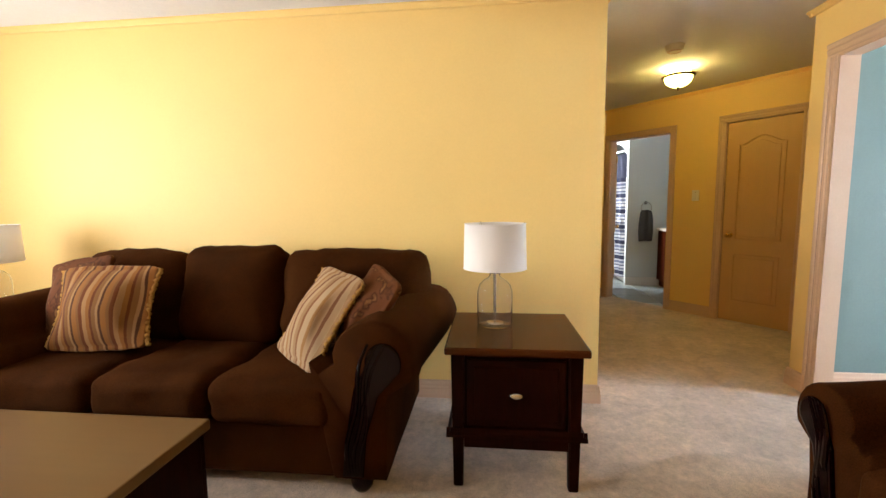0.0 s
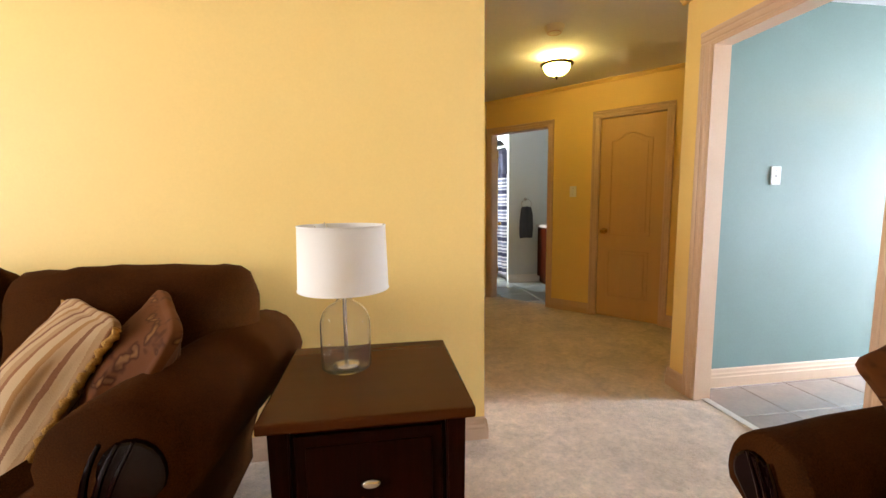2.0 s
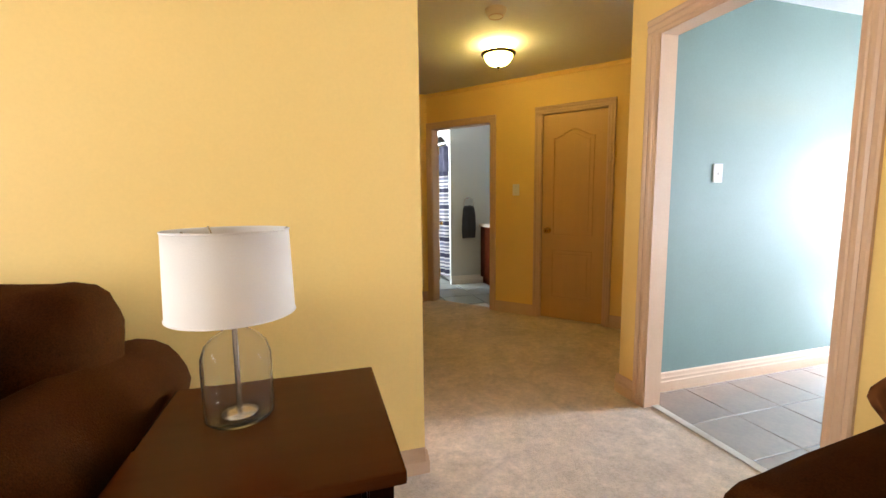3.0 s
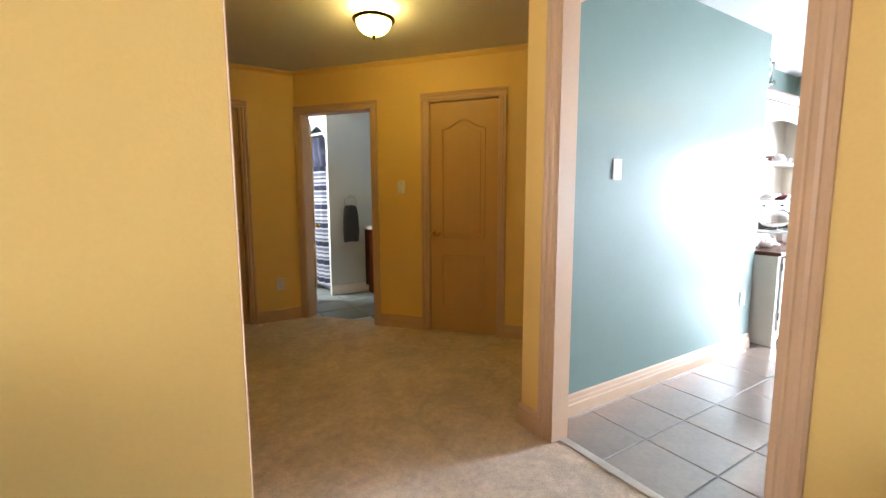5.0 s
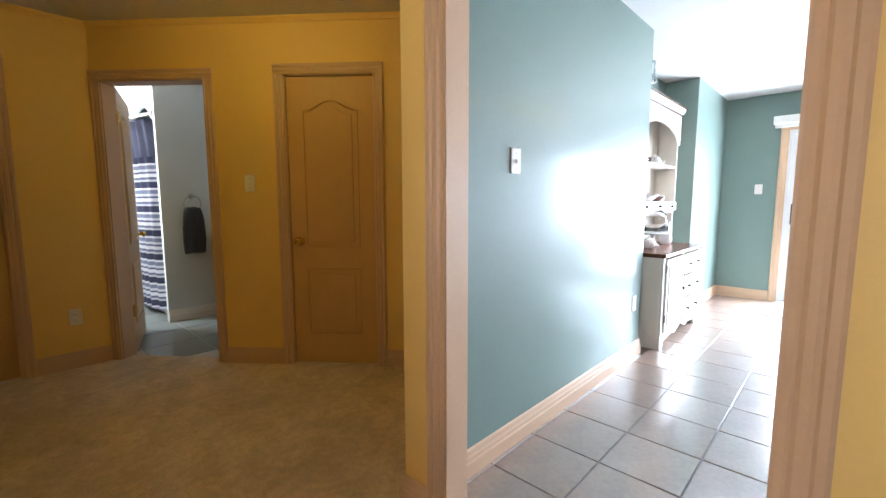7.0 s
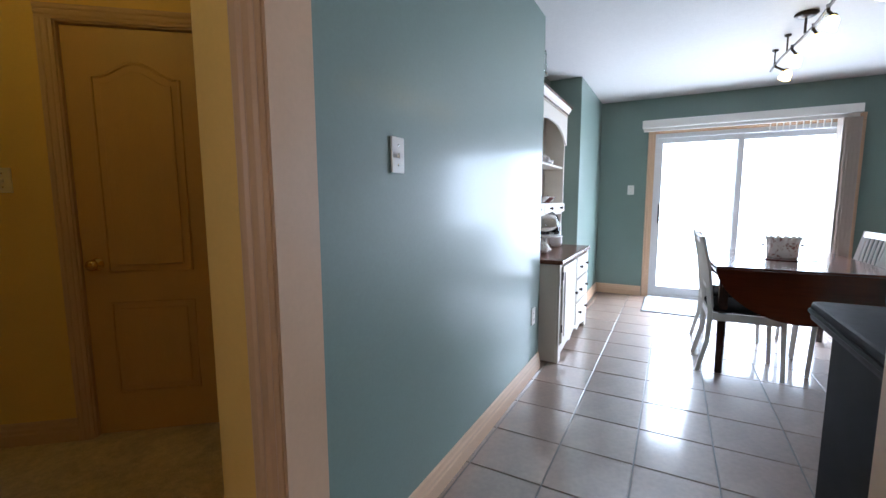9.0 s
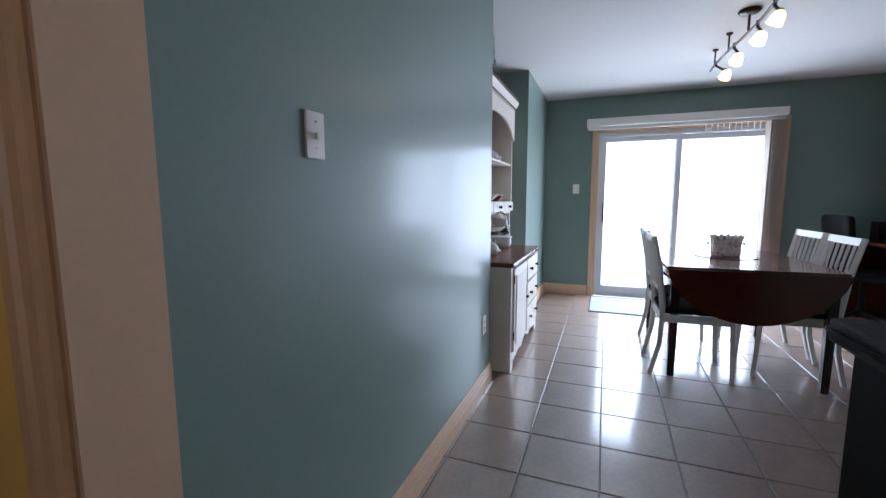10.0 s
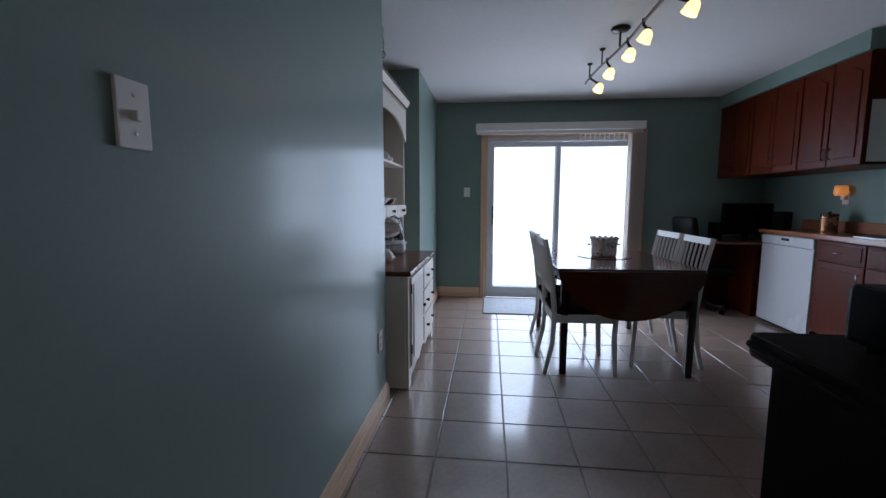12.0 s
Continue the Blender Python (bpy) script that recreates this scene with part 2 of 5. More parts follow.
GOLD, RUST, CREAM, TAN, BROWN = (0.23, 0.095, 0.022), (0.115, 0.032, 0.009), (0.29, 0.155, 0.062), (0.175, 0.078, 0.024), (0.07, 0.026, 0.010)
M_STRIPE = striped("gold and rust striped cloth", [(0, GOLD), (0.12, RUST), (0.2, TAN), (0.34, CREAM), (0.42, BROWN), (0.5, GOLD), (0.66, TAN), (0.74, RUST), (0.86, CREAM)], 6.5)
M_STRIPE2 = striped("cream and gold striped cloth", [(0, (0.38, 0.25, 0.14)), (0.16, (0.30, 0.175, 0.085)), (0.30, (0.20, 0.085, 0.035)), (0.38, (0.40, 0.27, 0.155)), (0.60, (0.28, 0.14, 0.05)), (0.72, (0.36, 0.225, 0.12)), (0.9, (0.17, 0.07, 0.03))], 7.0)
M_FRINGE = paint("gold cord fringe", (0.36, 0.19, 0.045), 0.8, var=0.35, vs=60, fine=260, bump=0.4, bs=300, spec=0.1)
M_PAISLEY = blotched("rust and tan paisley jacquard", (0.165, 0.072, 0.022), (0.05, 0.013, 0.0035), (0.10, 0.032, 0.009), 17)
M_CURTAIN = striped("white and grey-blue striped shower curtain", [(0, (0.55, 0.57, 0.60)), (0.14, (0.10, 0.11, 0.17)), (0.22, (0.50, 0.52, 0.56)), (0.32, (0.16, 0.18, 0.26)), (0.48, (0.55, 0.57, 0.60)), (0.56, (0.04, 0.045, 0.08)), (0.82, (0.42, 0.44, 0.48)), (0.9, (0.12, 0.13, 0.20))], 4.2, along=2)
M_CURTTOP = paint("dark blue-grey curtain band", (0.05, 0.055, 0.095), 0.85, var=0.15)

# ---- building helpers ----


def part(name, bm, material, parent=None, label="", smooth=False):
    """Links a bmesh as one mesh object under a thing or a part."""
    me = bpy.data.meshes.new(name)
    bmesh.ops.recalc_face_normals(bm, faces=bm.faces)
    bm.to_mesh(me)
    bm.free()
    me.materials.append(material)
    if smooth:
        me.polygons.foreach_set("use_smooth", [True] * len(me.polygons))
    ob = new(name, me)
    if parent:
        ob.parent = parent
    if label:
        tagged(ob, label)
    return ob


def thing(name, label, category, m=None, group="", kind=""):
    ob = new(name)
    ob.empty_display_size = 0.1
    if m is not None:
        ob.matrix_world = m
    return tagged(ob, label, category, group, kind)


def struct(name, bm, material, label, smooth=False):
    return tagged(part(name, bm, material, smooth=smooth), label, name.split("_")[0], kind="structure")


def box(x0, y0, z0, x1, y1, z1, bev=0.0, bm=None, seg=2):
    """A box, bevelled where bev is given, added to bm."""
    made = bmesh.new()
    bmesh.ops.create_cube(made, size=1)
    for v in made.verts:
        v.co = (x0 + (x1 - x0) * (v.co.x + 0.5), y0 + (y1 - y0) * (v.co.y + 0.5), z0 + (z1 - z0) * (v.co.z + 0.5))
    if bev:
        bmesh.ops.bevel(made, geom=made.edges[:], offset=bev, segments=seg, profile=0.6, affect="EDGES")
    return join(bm, made)


def join(bm, made):
    if bm is None:
        return made
    me = bpy.data.meshes.new("tmp")
    made.to_mesh(me)
    made.free()
    bm.from_mesh(me)
    bpy.data.meshes.remove(me)
    return bm


def moved(bm, m):
    bmesh.ops.transform(bm, matrix=m, verts=bm.verts[:])
    return bm


def prism(poly, depth, bev=0.0, bm=None, m=None):
    """A polygon in x and z, given depth along y, with bevelled rims."""
    made = bmesh.new()
    f = made.faces.new([made.verts.new((x, 0, z)) for x, z in poly])
    r = bmesh.ops.extrude_face_region(made, geom=[f])
    vs = [v for v in r["geom"] if isinstance(v, bmesh.types.BMVert)]
    bmesh.ops.translate(made, verts=vs, vec=(0, depth, 0))
    if bev:
        es = [e for e in made.edges if abs(e.verts[0].co.y - e.verts[1].co.y) < 1e-6]
        bmesh.ops.bevel(made, geom=es, offset=bev, segments=2, profile=0.6, affect="EDGES")
    if m is not None:
        moved(made, m)
    return join(bm, made)


def lathe(profile, n=32, bm=None, at=(0, 0, 0)):
    """A profile of (radius, height) turned round the upright axis."""
    made = bmesh.new()
    rings = []
    for r, z in profile:
        if r < 1e-5:
            rings.append([made.verts.new((at[0], at[1], at[2] + z))] * n)
        else:
            rings.append([made.verts.new((at[0] + r * math.cos(2 * math.pi * i / n), at[1] + r * math.sin(2 * math.pi * i / n), at[2] + z)) for i in range(n)])
    for a, b in zip(rings, rings[1:]):
        for i in range(n):
            q = [a[i], a[(i + 1) % n], b[(i + 1) % n], b[i]]
            q = [v for k, v in enumerate(q) if v not in q[:k]]
            if len(q) > 2:
                made.faces.new(q)
    return join(bm, made)


def tube(points, radius, n=10, bm=None, ends=True):
    """A round bar along points; radius is one number or one a point."""
    made = bmesh.new()
    pts = [Vector(p) for p in points]
    rad = radius if isinstance(radius, (list, tuple)) else [radius] * len(pts)
    rings, up = [], Vector((0.31, 0.17, 0.93))
    for i, p in enumerate(pts):
        d = (pts[min(i + 1, len(pts) - 1)] - pts[max(i - 1, 0)]).normalized()
        a = d.cross(up if abs(d.dot(up.normalized())) < 0.95 else Vector((1, 0, 0))).normalized()
        b = d.cross(a)
        rings.append([made.verts.new(p + rad[i] * (math.cos(2 * math.pi * k / n) * a + math.sin(2 * math.pi * k / n) * b)) for k in range(n)])
    for r, s in zip(rings, rings[1:]):
        for k in range(n):
            made.faces.new([r[k], r[(k + 1) % n], s[(k + 1) % n], s[k]])
    if ends:
        made.faces.new(rings[0][::-1])
        made.faces.new(rings[-1])
    return join(bm, made)


def cushion(sx, sy, sz, r=0.06, puff=0.15, n=12, seed=0, wob=0.006, pinch=0.0):
    """A stuffed block with round edges, a full middle and slight dents, about the origin."""
    bm = bmesh.new()
    bmesh.ops.create_cube(bm, size=2)
    bmesh.ops.subdivide_edges(bm, edges=bm.edges[:], cuts=n, use_grid_fill=True)
    h = Vector((sx / 2, sy / 2, sz / 2))
    for v in bm.verts:
        a, b, c = v.co
        p = Vector((a * h.x, b * h.y, c * h.z))
        inner = Vector([max(-(h[i] - r), min(h[i] - r, p[i])) for i in range(3)])
        d = p - inner
        if d.length > 1e-9:
            p = inner + d.normalized() * r
        ka, kb, kc = 1 - a * a, 1 - b * b, 1 - c * c
        p.z *= 1 + puff * ka * kb
        p.x *= 1 + puff * 0.12 * kb * kc - pinch * kb * (abs(a) > 0.6) * 0.25
        p.y *= 1 + puff * 0.12 * ka * kc
        if pinch:
            p.z *= 1 - pinch * (1 - ka * kb)
        w = noise.noise(p * 7 + Vector((seed * 3.1, seed, 0))) * wob + noise.noise(p * 19 + Vector((0, seed, 5))) * wob * 0.5
        v.co = p + p.normalized() * w
    return bm


def run(p0, p1, profile, up=(0, 0, 1), out=None, bm=None):
    """A moulding along p0 to p1: profile points are (out, up)."""
    made = bmesh.new()
    a, b, u = Vector(p0), Vector(p1), Vector(up)
    o = Vector(out)
    r0 = [made.verts.new(a + o * q + u * h) for q, h in profile]
    r1 = [made.verts.new(b + o * q + u * h) for q, h in profile]
    k = len(profile)
    for i in range(k):
        made.faces.new([r0[i], r0[(i + 1) % k], r1[(i + 1) % k], r1[i]])
    made.faces.new(r0)
    made.faces.new(r1[::-1])
    return join(bm, made)


BASE = [(0, 0), (0.018, 0), (0.018, 0.062), (0.014, 0.07), (0.014, 0.085), (0.010, 0.095), (0.008, 0.112), (0.003, 0.12), (0, 0.12)]
CASE = [(0, 0), (0.012, 0), (0.014, 0.012), (0.011, 0.018), (0.016, 0.026), (0.018, 0.04), (0.014, 0.05), (0.019, 0.056), (0.021, 0.07), (0.016, 0.078), (0, 0.078)]
COVE = [(0, 0), (0.012, 0), (0.02, 0.012), (0.034, 0.022), (0.034, 0.032), (0, 0.032)]


def casing(name, m, w, h, bottom=0.0, width=1.0, material=None, label="beige profiled door casing"):
    """Door casing round an opening w by h, in the x-z plane of m, standing out along -y."""
    prof = [(q, s * width) for q, s in CASE]
    ob = thing(name, label, "trim", kind="structure")
    out = m.to_3x3() @ Vector((0, -1, 0))
    ex, ez = m.to_3x3() @ Vector((1, 0, 0)), Vector((0, 0, 1))
    cw = 0.078 * width
    part("side_casing", run(m @ Vector((0, 0, bottom)), m @ Vector((0, 0, h)), prof, up=-ex, out=out), material or M_TRIM, ob)
    part("side_casing", run(m @ Vector((w, 0, bottom)), m @ Vector((w, 0, h)), prof, up=ex, out=out), material or M_TRIM, ob)
    part("head_casing", run(m @ Vector((-cw, 0, h)), m @ Vector((w + cw, 0, h)), prof, up=ez, out=out), material or M_TRIM, ob)
    return ob


def panel_outline(x0, x1, z0, z1, arch):
    """A rectangle whose top rises to a cathedral arch."""
    pts = [(x0, z0), (x1, z0), (x1, z1)]
    if arch:
        c, half = (x0 + x1) / 2, (x1 - x0) / 2
        for i in range(1, 14):
            s = 1 - 2 * i / 14
            pts.append((c + s * half, z1 + arch * (0.5 + 0.5 * math.cos(math.pi * max(-1, min(1, s * 1.12)))) ** 0.9))
    pts.append((x0, z1))
    return pts


def door(name, m, w, h, label, knob_left=True, knob=True, arch=0.07):
    """A two-panel moulded door in the x-z plane of m, its face towards -y."""
    ob = thing(name, label, "door", m, kind="structure")
    part("slab", box(0.003, 0, 0.012, w - 0.003, 0.036, h - 0.003, 0.002), M_DOOR, ob)
    for z0, z1, a in ((0.23 * h / 2.03, 0.70 * h / 2.03, 0.0), (0.86 * h / 2.03, 1.80 * h / 2.03, arch)):
        x0, x1 = 0.19 * w, 0.81 * w
        o = panel_outline(x0, x1, z0, z1, a)
        loop = [(x, -0.002, z) for x, z in o]
        part("moulding", tube(loop + loop[:1], 0.0075, 6, ends=False), M_DOOR, ob)
        inner = panel_outline(x0 + 0.035, x1 - 0.035, z0 + 0.035, z1 - 0.03, a * 0.85)
        part("panel", prism(inner, -0.009, 0.004), M_DOOR, ob)
    if knob:
        kx = 0.065 if knob_left else w - 0.065
        k = part("knob", lathe([(0.0, 0.062), (0.014, 0.061), (0.026, 0.052), (0.027, 0.042), (0.02, 0.033), (0.011, 0.027), (0.011, 0.012), (0.026, 0.008), (0.031, 0.0)], 20), M_BRASS, ob, "polished brass knob", True)
        k.matrix_local = pose(kx, 0, 0.90, 90, 0, 0)
    return ob


def plate(name, m, w, h, kind, label):
    """A wall plate in the x-z plane of m, its face towards -y."""
    ob = thing(name, label, "switch" if kind == "switch" else "outlet", m)
    part("cover", box(-w / 2, -0.007, -h / 2, w / 2, 0, h / 2, 0.003), M_PLATE, ob)
    if kind == "switch":
        part("toggle", box(-0.006, -0.017, -0.011, 0.006, -0.006, 0.006, 0.002), M_PLATE, ob)
        for z in (-0.032, 0.032):
            s = part("screw", lathe([(0.0, 0.002), (0.003, 0.0015), (0.0035, 0)], 10), M_NICKEL, ob)
            s.matrix_local = pose(0, -0.007, z, 90, 0, 0)
    else:
        for z in (-0.021, 0.021):
            s = part("socket", box(-0.017, -0.0095, z - 0.014, 0.017, -0.0065, z + 0.014, 0.003), M_PLATE, ob)
            for x in (-0.006, 0.006):
                part("slot", box(x - 0.001, -0.0102, z - 0.004, x + 0.001, -0.0094, z + 0.005), M_BLACK, s)
    return ob


def by_side(bm, name, label, mats, pick):
    """A wall whose faces take one of several paints by the way they face."""
    ob = struct(name, bm, mats[0], label)
    for q in mats[1:]:
        ob.data.materials.append(q)
    for p in ob.data.polygons:
        p.material_index = pick(p.normal, p.center)
    return ob

# ---- the large structure ----
CEIL = 2.41
FACE = pose(1.51, 5.63, 0, 0, 0, -50)      # the slanting hall wall, along x, into the bathroom along y

bm = bmesh.new()
g = bm.faces.new([bm.verts.new(p) for p in ((-400, -400, -0.16), (400, -400, -0.16), (400, 400, -0.16), (-400, 400, -0.16))])
struct("ground", bm, M_STONE, "pale concrete ground outside the house")

bm = bmesh.new()
bm.faces.new([bm.verts.new((x, y, 0.006)) for x, y in ((-3.8, -2.7), (2.065, -2.7), (2.065, 2.87), (3.90, 2.87), (1.60, 5.66), (-1.6, 5.66), (-1.6, 2.5), (-3.8, 2.5))])
bmesh.ops.triangulate(bm, faces=bm.faces[:])
struct("floor_carpet", bm, M_CARPET, "beige cut-pile carpet, lightly trodden")

struct("ceiling", box(-3.9, -2.8, CEIL, 7.4, 8.4, CEIL + 0.08), M_CEIL, "white stippled ceiling")

# living room
struct("wall_north", box(-3.82, 2.505, 0, 0.66, 2.625, CEIL), M_YELLOW, "yellow painted living room wall behind the sofa")
bm = box(-3.82, -2.72, 0, -3.70, -0.6, CEIL)
for a in ((-0.6, 0, 1.8, 0.85), (-0.6, 2.15, 1.8, CEIL), (1.8, 0, 2.505, CEIL)):
    box(-3.82, a[0], a[1], -3.70, a[2], a[3], 0, bm)
struct("wall_west", bm, M_YELLOW, "yellow painted wall with a window")
struct("wall_south", box(-3.70, -2.72, 0, 2.015, -2.60, CEIL), M_YELLOW, "yellow painted living room wall")


def window(name, m, w, h):
    ob = thing(name, "white framed window with clear panes", "window", m, kind="structure")
    for n, a in (("frame_side", (0, 0, 0.05, h)), ("frame_side", (w - 0.05, 0, w, h)), ("frame_rail", (0.05, 0, w - 0.05, 0.05)), ("frame_rail", (0.05, h - 0.05, w - 0.05, h)), ("mullion", (w / 2 - 0.025, 0.05, w / 2 + 0.025, h - 0.05))):
        part(n, box(a[0], 0.02, a[1], a[2], 0.08, a[3], 0.004), M_TRIMW, ob)
    part("sill", box(-0.03, -0.05, -0.03, w + 0.03, 0.02, 0.0, 0.006), M_TRIMW, ob)
    for x0, x1 in ((0.05, w / 2 - 0.025), (w / 2 + 0.025, w - 0.05)):
        pn = part("pane", box(x0, 0.048, 0.05, x1, 0.052, h - 0.05), M_PANE, ob)
        pn.visible_shadow = False
    return ob


window("window_1", pose(-3.70, -0.6, 0.85, 0, 0, 90), 2.4, 1.3)

# wall with the wide opening to the kitchen
OP0, OP1, OPH = 1.79, 2.69, 2.08
bm = box(2.015, -2.72, 0, 2.11, OP0, CEIL)
box(2.015, OP0, OPH, 2.11, OP1, CEIL, 0, bm)
box(2.015, OP1, 0, 2.11, 2.90, CEIL, 0, bm)
by_side(bm, "wall_opening", "wall with a cased opening, yellow on one side and blue-green on the other", [M_YELLOW, M_TEAL], lambda n, c: 1 if n.x > 0.5 else 0)
bm = box(2.11, 2.83, 0, 4.37, 2.90, CEIL)
by_side(bm, "wall_partition", "blue-green satin wall between kitchen and hall", [M_YELLOW, M_TEAL], lambda n, c: 1 if n.y < -0.5 or n.x > 0.5 else 0)
jamb = thing("opening_jamb", "beige painted lining of the wide opening", "trim", kind="structure")
part("side_lining", box(2.007, OP1 - 0.016, 0, 2.118, OP1, OPH - 0.016), M_TRIM, jamb)
part("side_lining", box(2.007, OP0, 0, 2.118, OP0 + 0.016, OPH - 0.016), M_TRIM, jamb)
part("head_lining", box(2.007, OP0, OPH - 0.016, 2.118, OP1, OPH), M_TRIM, jamb)
casing("opening_casing", pose(2.015, OP1 - 0.008, 0, 0, 0, -90), OP1 - OP0 - 0.016, OPH - 0.008, width=1.05)
casing("opening_casing", pose(2.11, OP0 + 0.008, 0, 0, 0, 90), OP1 - OP0 - 0.016, OPH - 0.008, width=1.05)
struct("threshold", box(2.06, OP0 + 0.016, 0.0, 2.107, OP1 - 0.016, 0.012, 0.004), M_THRESH, "pale stone threshold between carpet and tile")

# hall
bm = box(0.54, 2.625, 0, 0.66, 2.73, CEIL)
box(0.54, 2.73, 2.04, 0.66, 3.49, CEIL, 0, bm)
box(0.54, 3.49, 0, 0.66, 4.56, CEIL, 0, bm)
struct("wall_hall_west", bm, M_YELLOW, "yellow painted hall wall with a door")
struct("wall_hall_south", box(-1.5, 4.44, 0, 0.54, 4.56, CEIL), M_YELLOW, "yellow painted corridor wall")
struct("wall_hall_end", box(-1.62, 4.44, 0, -1.5, 5.78, CEIL), M_YELLOW, "yellow painted corridor end wall")
bm = box(-1.5, 5.63, 0, 0.262, 5.75, CEIL)
box(0.262, 5.63, 2.04, 1.022, 5.75, CEIL, 0, bm)
box(1.022, 5.63, 0, 1.51, 5.75, CEIL, 0, bm)
struct("wall_hall_north", bm, M_YELLOW, "yellow painted hall wall with a door")
bm = bmesh.new()
for a in ((0, 0, 0.06, CEIL), (0.06, 2.03, 0.829, CEIL), (0.829, 0, 1.38, CEIL), (1.38, 2.045, 2.014, CEIL), (2.014, 0, 3.60, CEIL)):
    box(a[0], 0, a[1], a[2], 0.12, a[3], 0, bm)
moved(bm, FACE)
by_side(bm, "wall_hall_slanting", "yellow slanting hall wall with two doorways", [M_YELLOW, M_GREY], lambda n, c: 1 if n.x + n.y > 1 else 0)

door("door_1", FACE @ pose(1.392, 0.02, 0), 0.61, 2.03, "closed beige two-panel closet door with arched upper panel")
door("door_2", pose(0.274, 5.65, 0), 0.736, 2.025, "closed beige two-panel door at the hall's end", knob_left=False)
door("door_3", pose(0.64, 2.742, 0, 0, 0, 90), 0.736, 2.025, "closed beige two-panel door beside the sofa wall", knob_left=False)
casing("door_casing", FACE @ pose(1.386, 0, 0), 0.622, 2.04, width=0.85)
casing("door_casing", FACE @ pose(0.066, 0, 0), 0.757, 2.025, width=0.85)
casing("door_casing", pose(0.268, 5.63, 0), 0.748, 2.035, width=0.9)
casing("door_casing", pose(0.66, 2.736, 0, 0, 0, 90), 0.748, 2.035)
for nm, m, w, h, d in (("door_lining", FACE @ pose(1.38, 0, 0), 0.634, 2.045, 0.12), ("door_lining", FACE @ pose(0.06, 0, 0), 0.769, 2.03, 0.12), ("door_lining", pose(0.262, 5.63, 0), 0.76, 2.04, 0.12), ("door_lining", pose(0.66, 2.73, 0, 0, 0, 90), 0.76, 2.04, 0.12)):
    ob = thing(nm, "beige painted door lining", "trim", m, kind="structure")
    part("side_lining", box(0, 0.002, 0, 0.012, d, h - 0.012), M_TRIM, ob)
    part("side_lining", box(w - 0.012, 0.002, 0, w, d, h - 0.012), M_TRIM, ob)
    part("head_lining", box(0, 0.002, h - 0.012, w, d, h), M_TRIM, ob)
    if w != 0.769:
        part("door_stop", box(0.012, 0.064, 0, 0.036, d - 0.004, h - 0.012), M_TRIM, ob)
        part("door_stop", box(w - 0.036, 0.064, 0, w - 0.012, d - 0.004, h - 0.012), M_TRIM, ob)
        part("door_stop", box(0.036, 0.064, h - 0.04, w - 0.036, d - 0.004, h - 0.012), M_TRIM, ob)

# bathroom shell
struct("floor_bath", box(0.9, 5.0, -0.03, 3.5, 8.2, -0.006), M_BGROUT, "light grouted bathroom floor")
struct("wall_bath_north", box(0.76, 8.2, 0, 3.62, 8.32, CEIL), M_GREY, "pale grey bathroom wall")
struct("wall_bath_east", box(3.5, 3.3, 0, 3.62, 8.2, CEIL), M_GREY, "pale grey bathroom wall")
arch = [(0.06 + 1.46 * i / 16, 1.97 + 0.24 * math.sin(math.pi * i / 16) ** 0.6) for i in range(17)]
struct("wall_tub_arch", prism([(0, 1.97)] + arch + [(1.58, 1.97), (1.58, CEIL), (0, CEIL)], 0.10, 0.0, m=pose(2.17, 6.555, 0, 0, 0, 90)), M_GREY, "pale grey arched wall over the bathtub")
struct("wall_bath_towel", box(2.07, 6.5, 0, 3.5, 6.555, CEIL), M_GREY, "pale grey bathroom wall beside the tub")
bm = box(0.76, 5.75, 0, 0.90, 6.75, CEIL)
for a in ((6.75, 0, 7.65, 1.15), (6.75, 2.05, 7.65, CEIL), (7.65, 0, 8.2, CEIL)):
    box(0.76, a[0], a[1], 0.90, a[2], a[3], 0, bm)
struct("wall_bath_west", bm, M_GREY, "pale grey bathroom wall with a window")
window("window_2", pose(0.90, 6.75, 1.15, 0, 0, 90), 0.9, 0.9)
bath_door = door("door_4", pose(1.648, 5.650, 0, 0, 0, 74), 0.72, 2.02, "beige two-panel bathroom door standing open", knob_left=False)
for z in (0.3, 1.75):
    part("hinge", tube([(0.0, -0.006, z), (0.0, -0.006, z + 0.09)], 0.008, 8), M_BRASS, bath_door, "small brass hinge")

# kitchen
struct("floor_kitchen", box(2.09, -0.95, -0.05, 7.25, 3.19, -0.004), M_GROUT, "dark grout bed of the kitchen floor")
struct("wall_recess", box(4.27, 3.19, 0, 5.90, 3.31, CEIL), M_TEAL, "blue-green wall at the back of the recess")
struct("wall_recess_side", box(4.27, 2.90, 0, 4.37, 3.19, CEIL), M_TEAL, "blue-green side of the recess")
struct("wall_column", box(5.90, 2.875, 0, 7.25, 3.31, CEIL), M_TEAL, "blue-green wall beside the sliding door")
SL0, SL1, SLH = 0.46, 2.255, 1.99
bm = box(7.25, -1.07, 0, 7.37, SL0, CEIL)
box(7.25, SL0, SLH, 7.37, SL1, CEIL, 0, bm)
box(7.25, SL1, 0, 7.37, 3.31, CEIL, 0, bm)
struct("wall_east", bm, M_TEAL, "blue-green wall with a sliding glass door")
struct("wall_kitchen_south", box(2.105, -1.07, 0, 7.25, -0.95, CEIL), M_TEAL, "blue-green kitchen wall behind the counters")
struct("soffit", box(5.32, -0.95, 2.272, 7.25, -0.40, CEIL), M_TEAL, "blue-green soffit above the wall cabinets")

# skirting and ceiling cove
bb = thing("baseboard", "beige profiled skirting board", "baseboard", kind="structure")
wall_z = CEIL - 0.032
dg = FACE.to_3x3() @ Vector((0, -1, 0))


def at_face(s):
    p = FACE @ Vector((s, 0, 0))
    return p.x, p.y


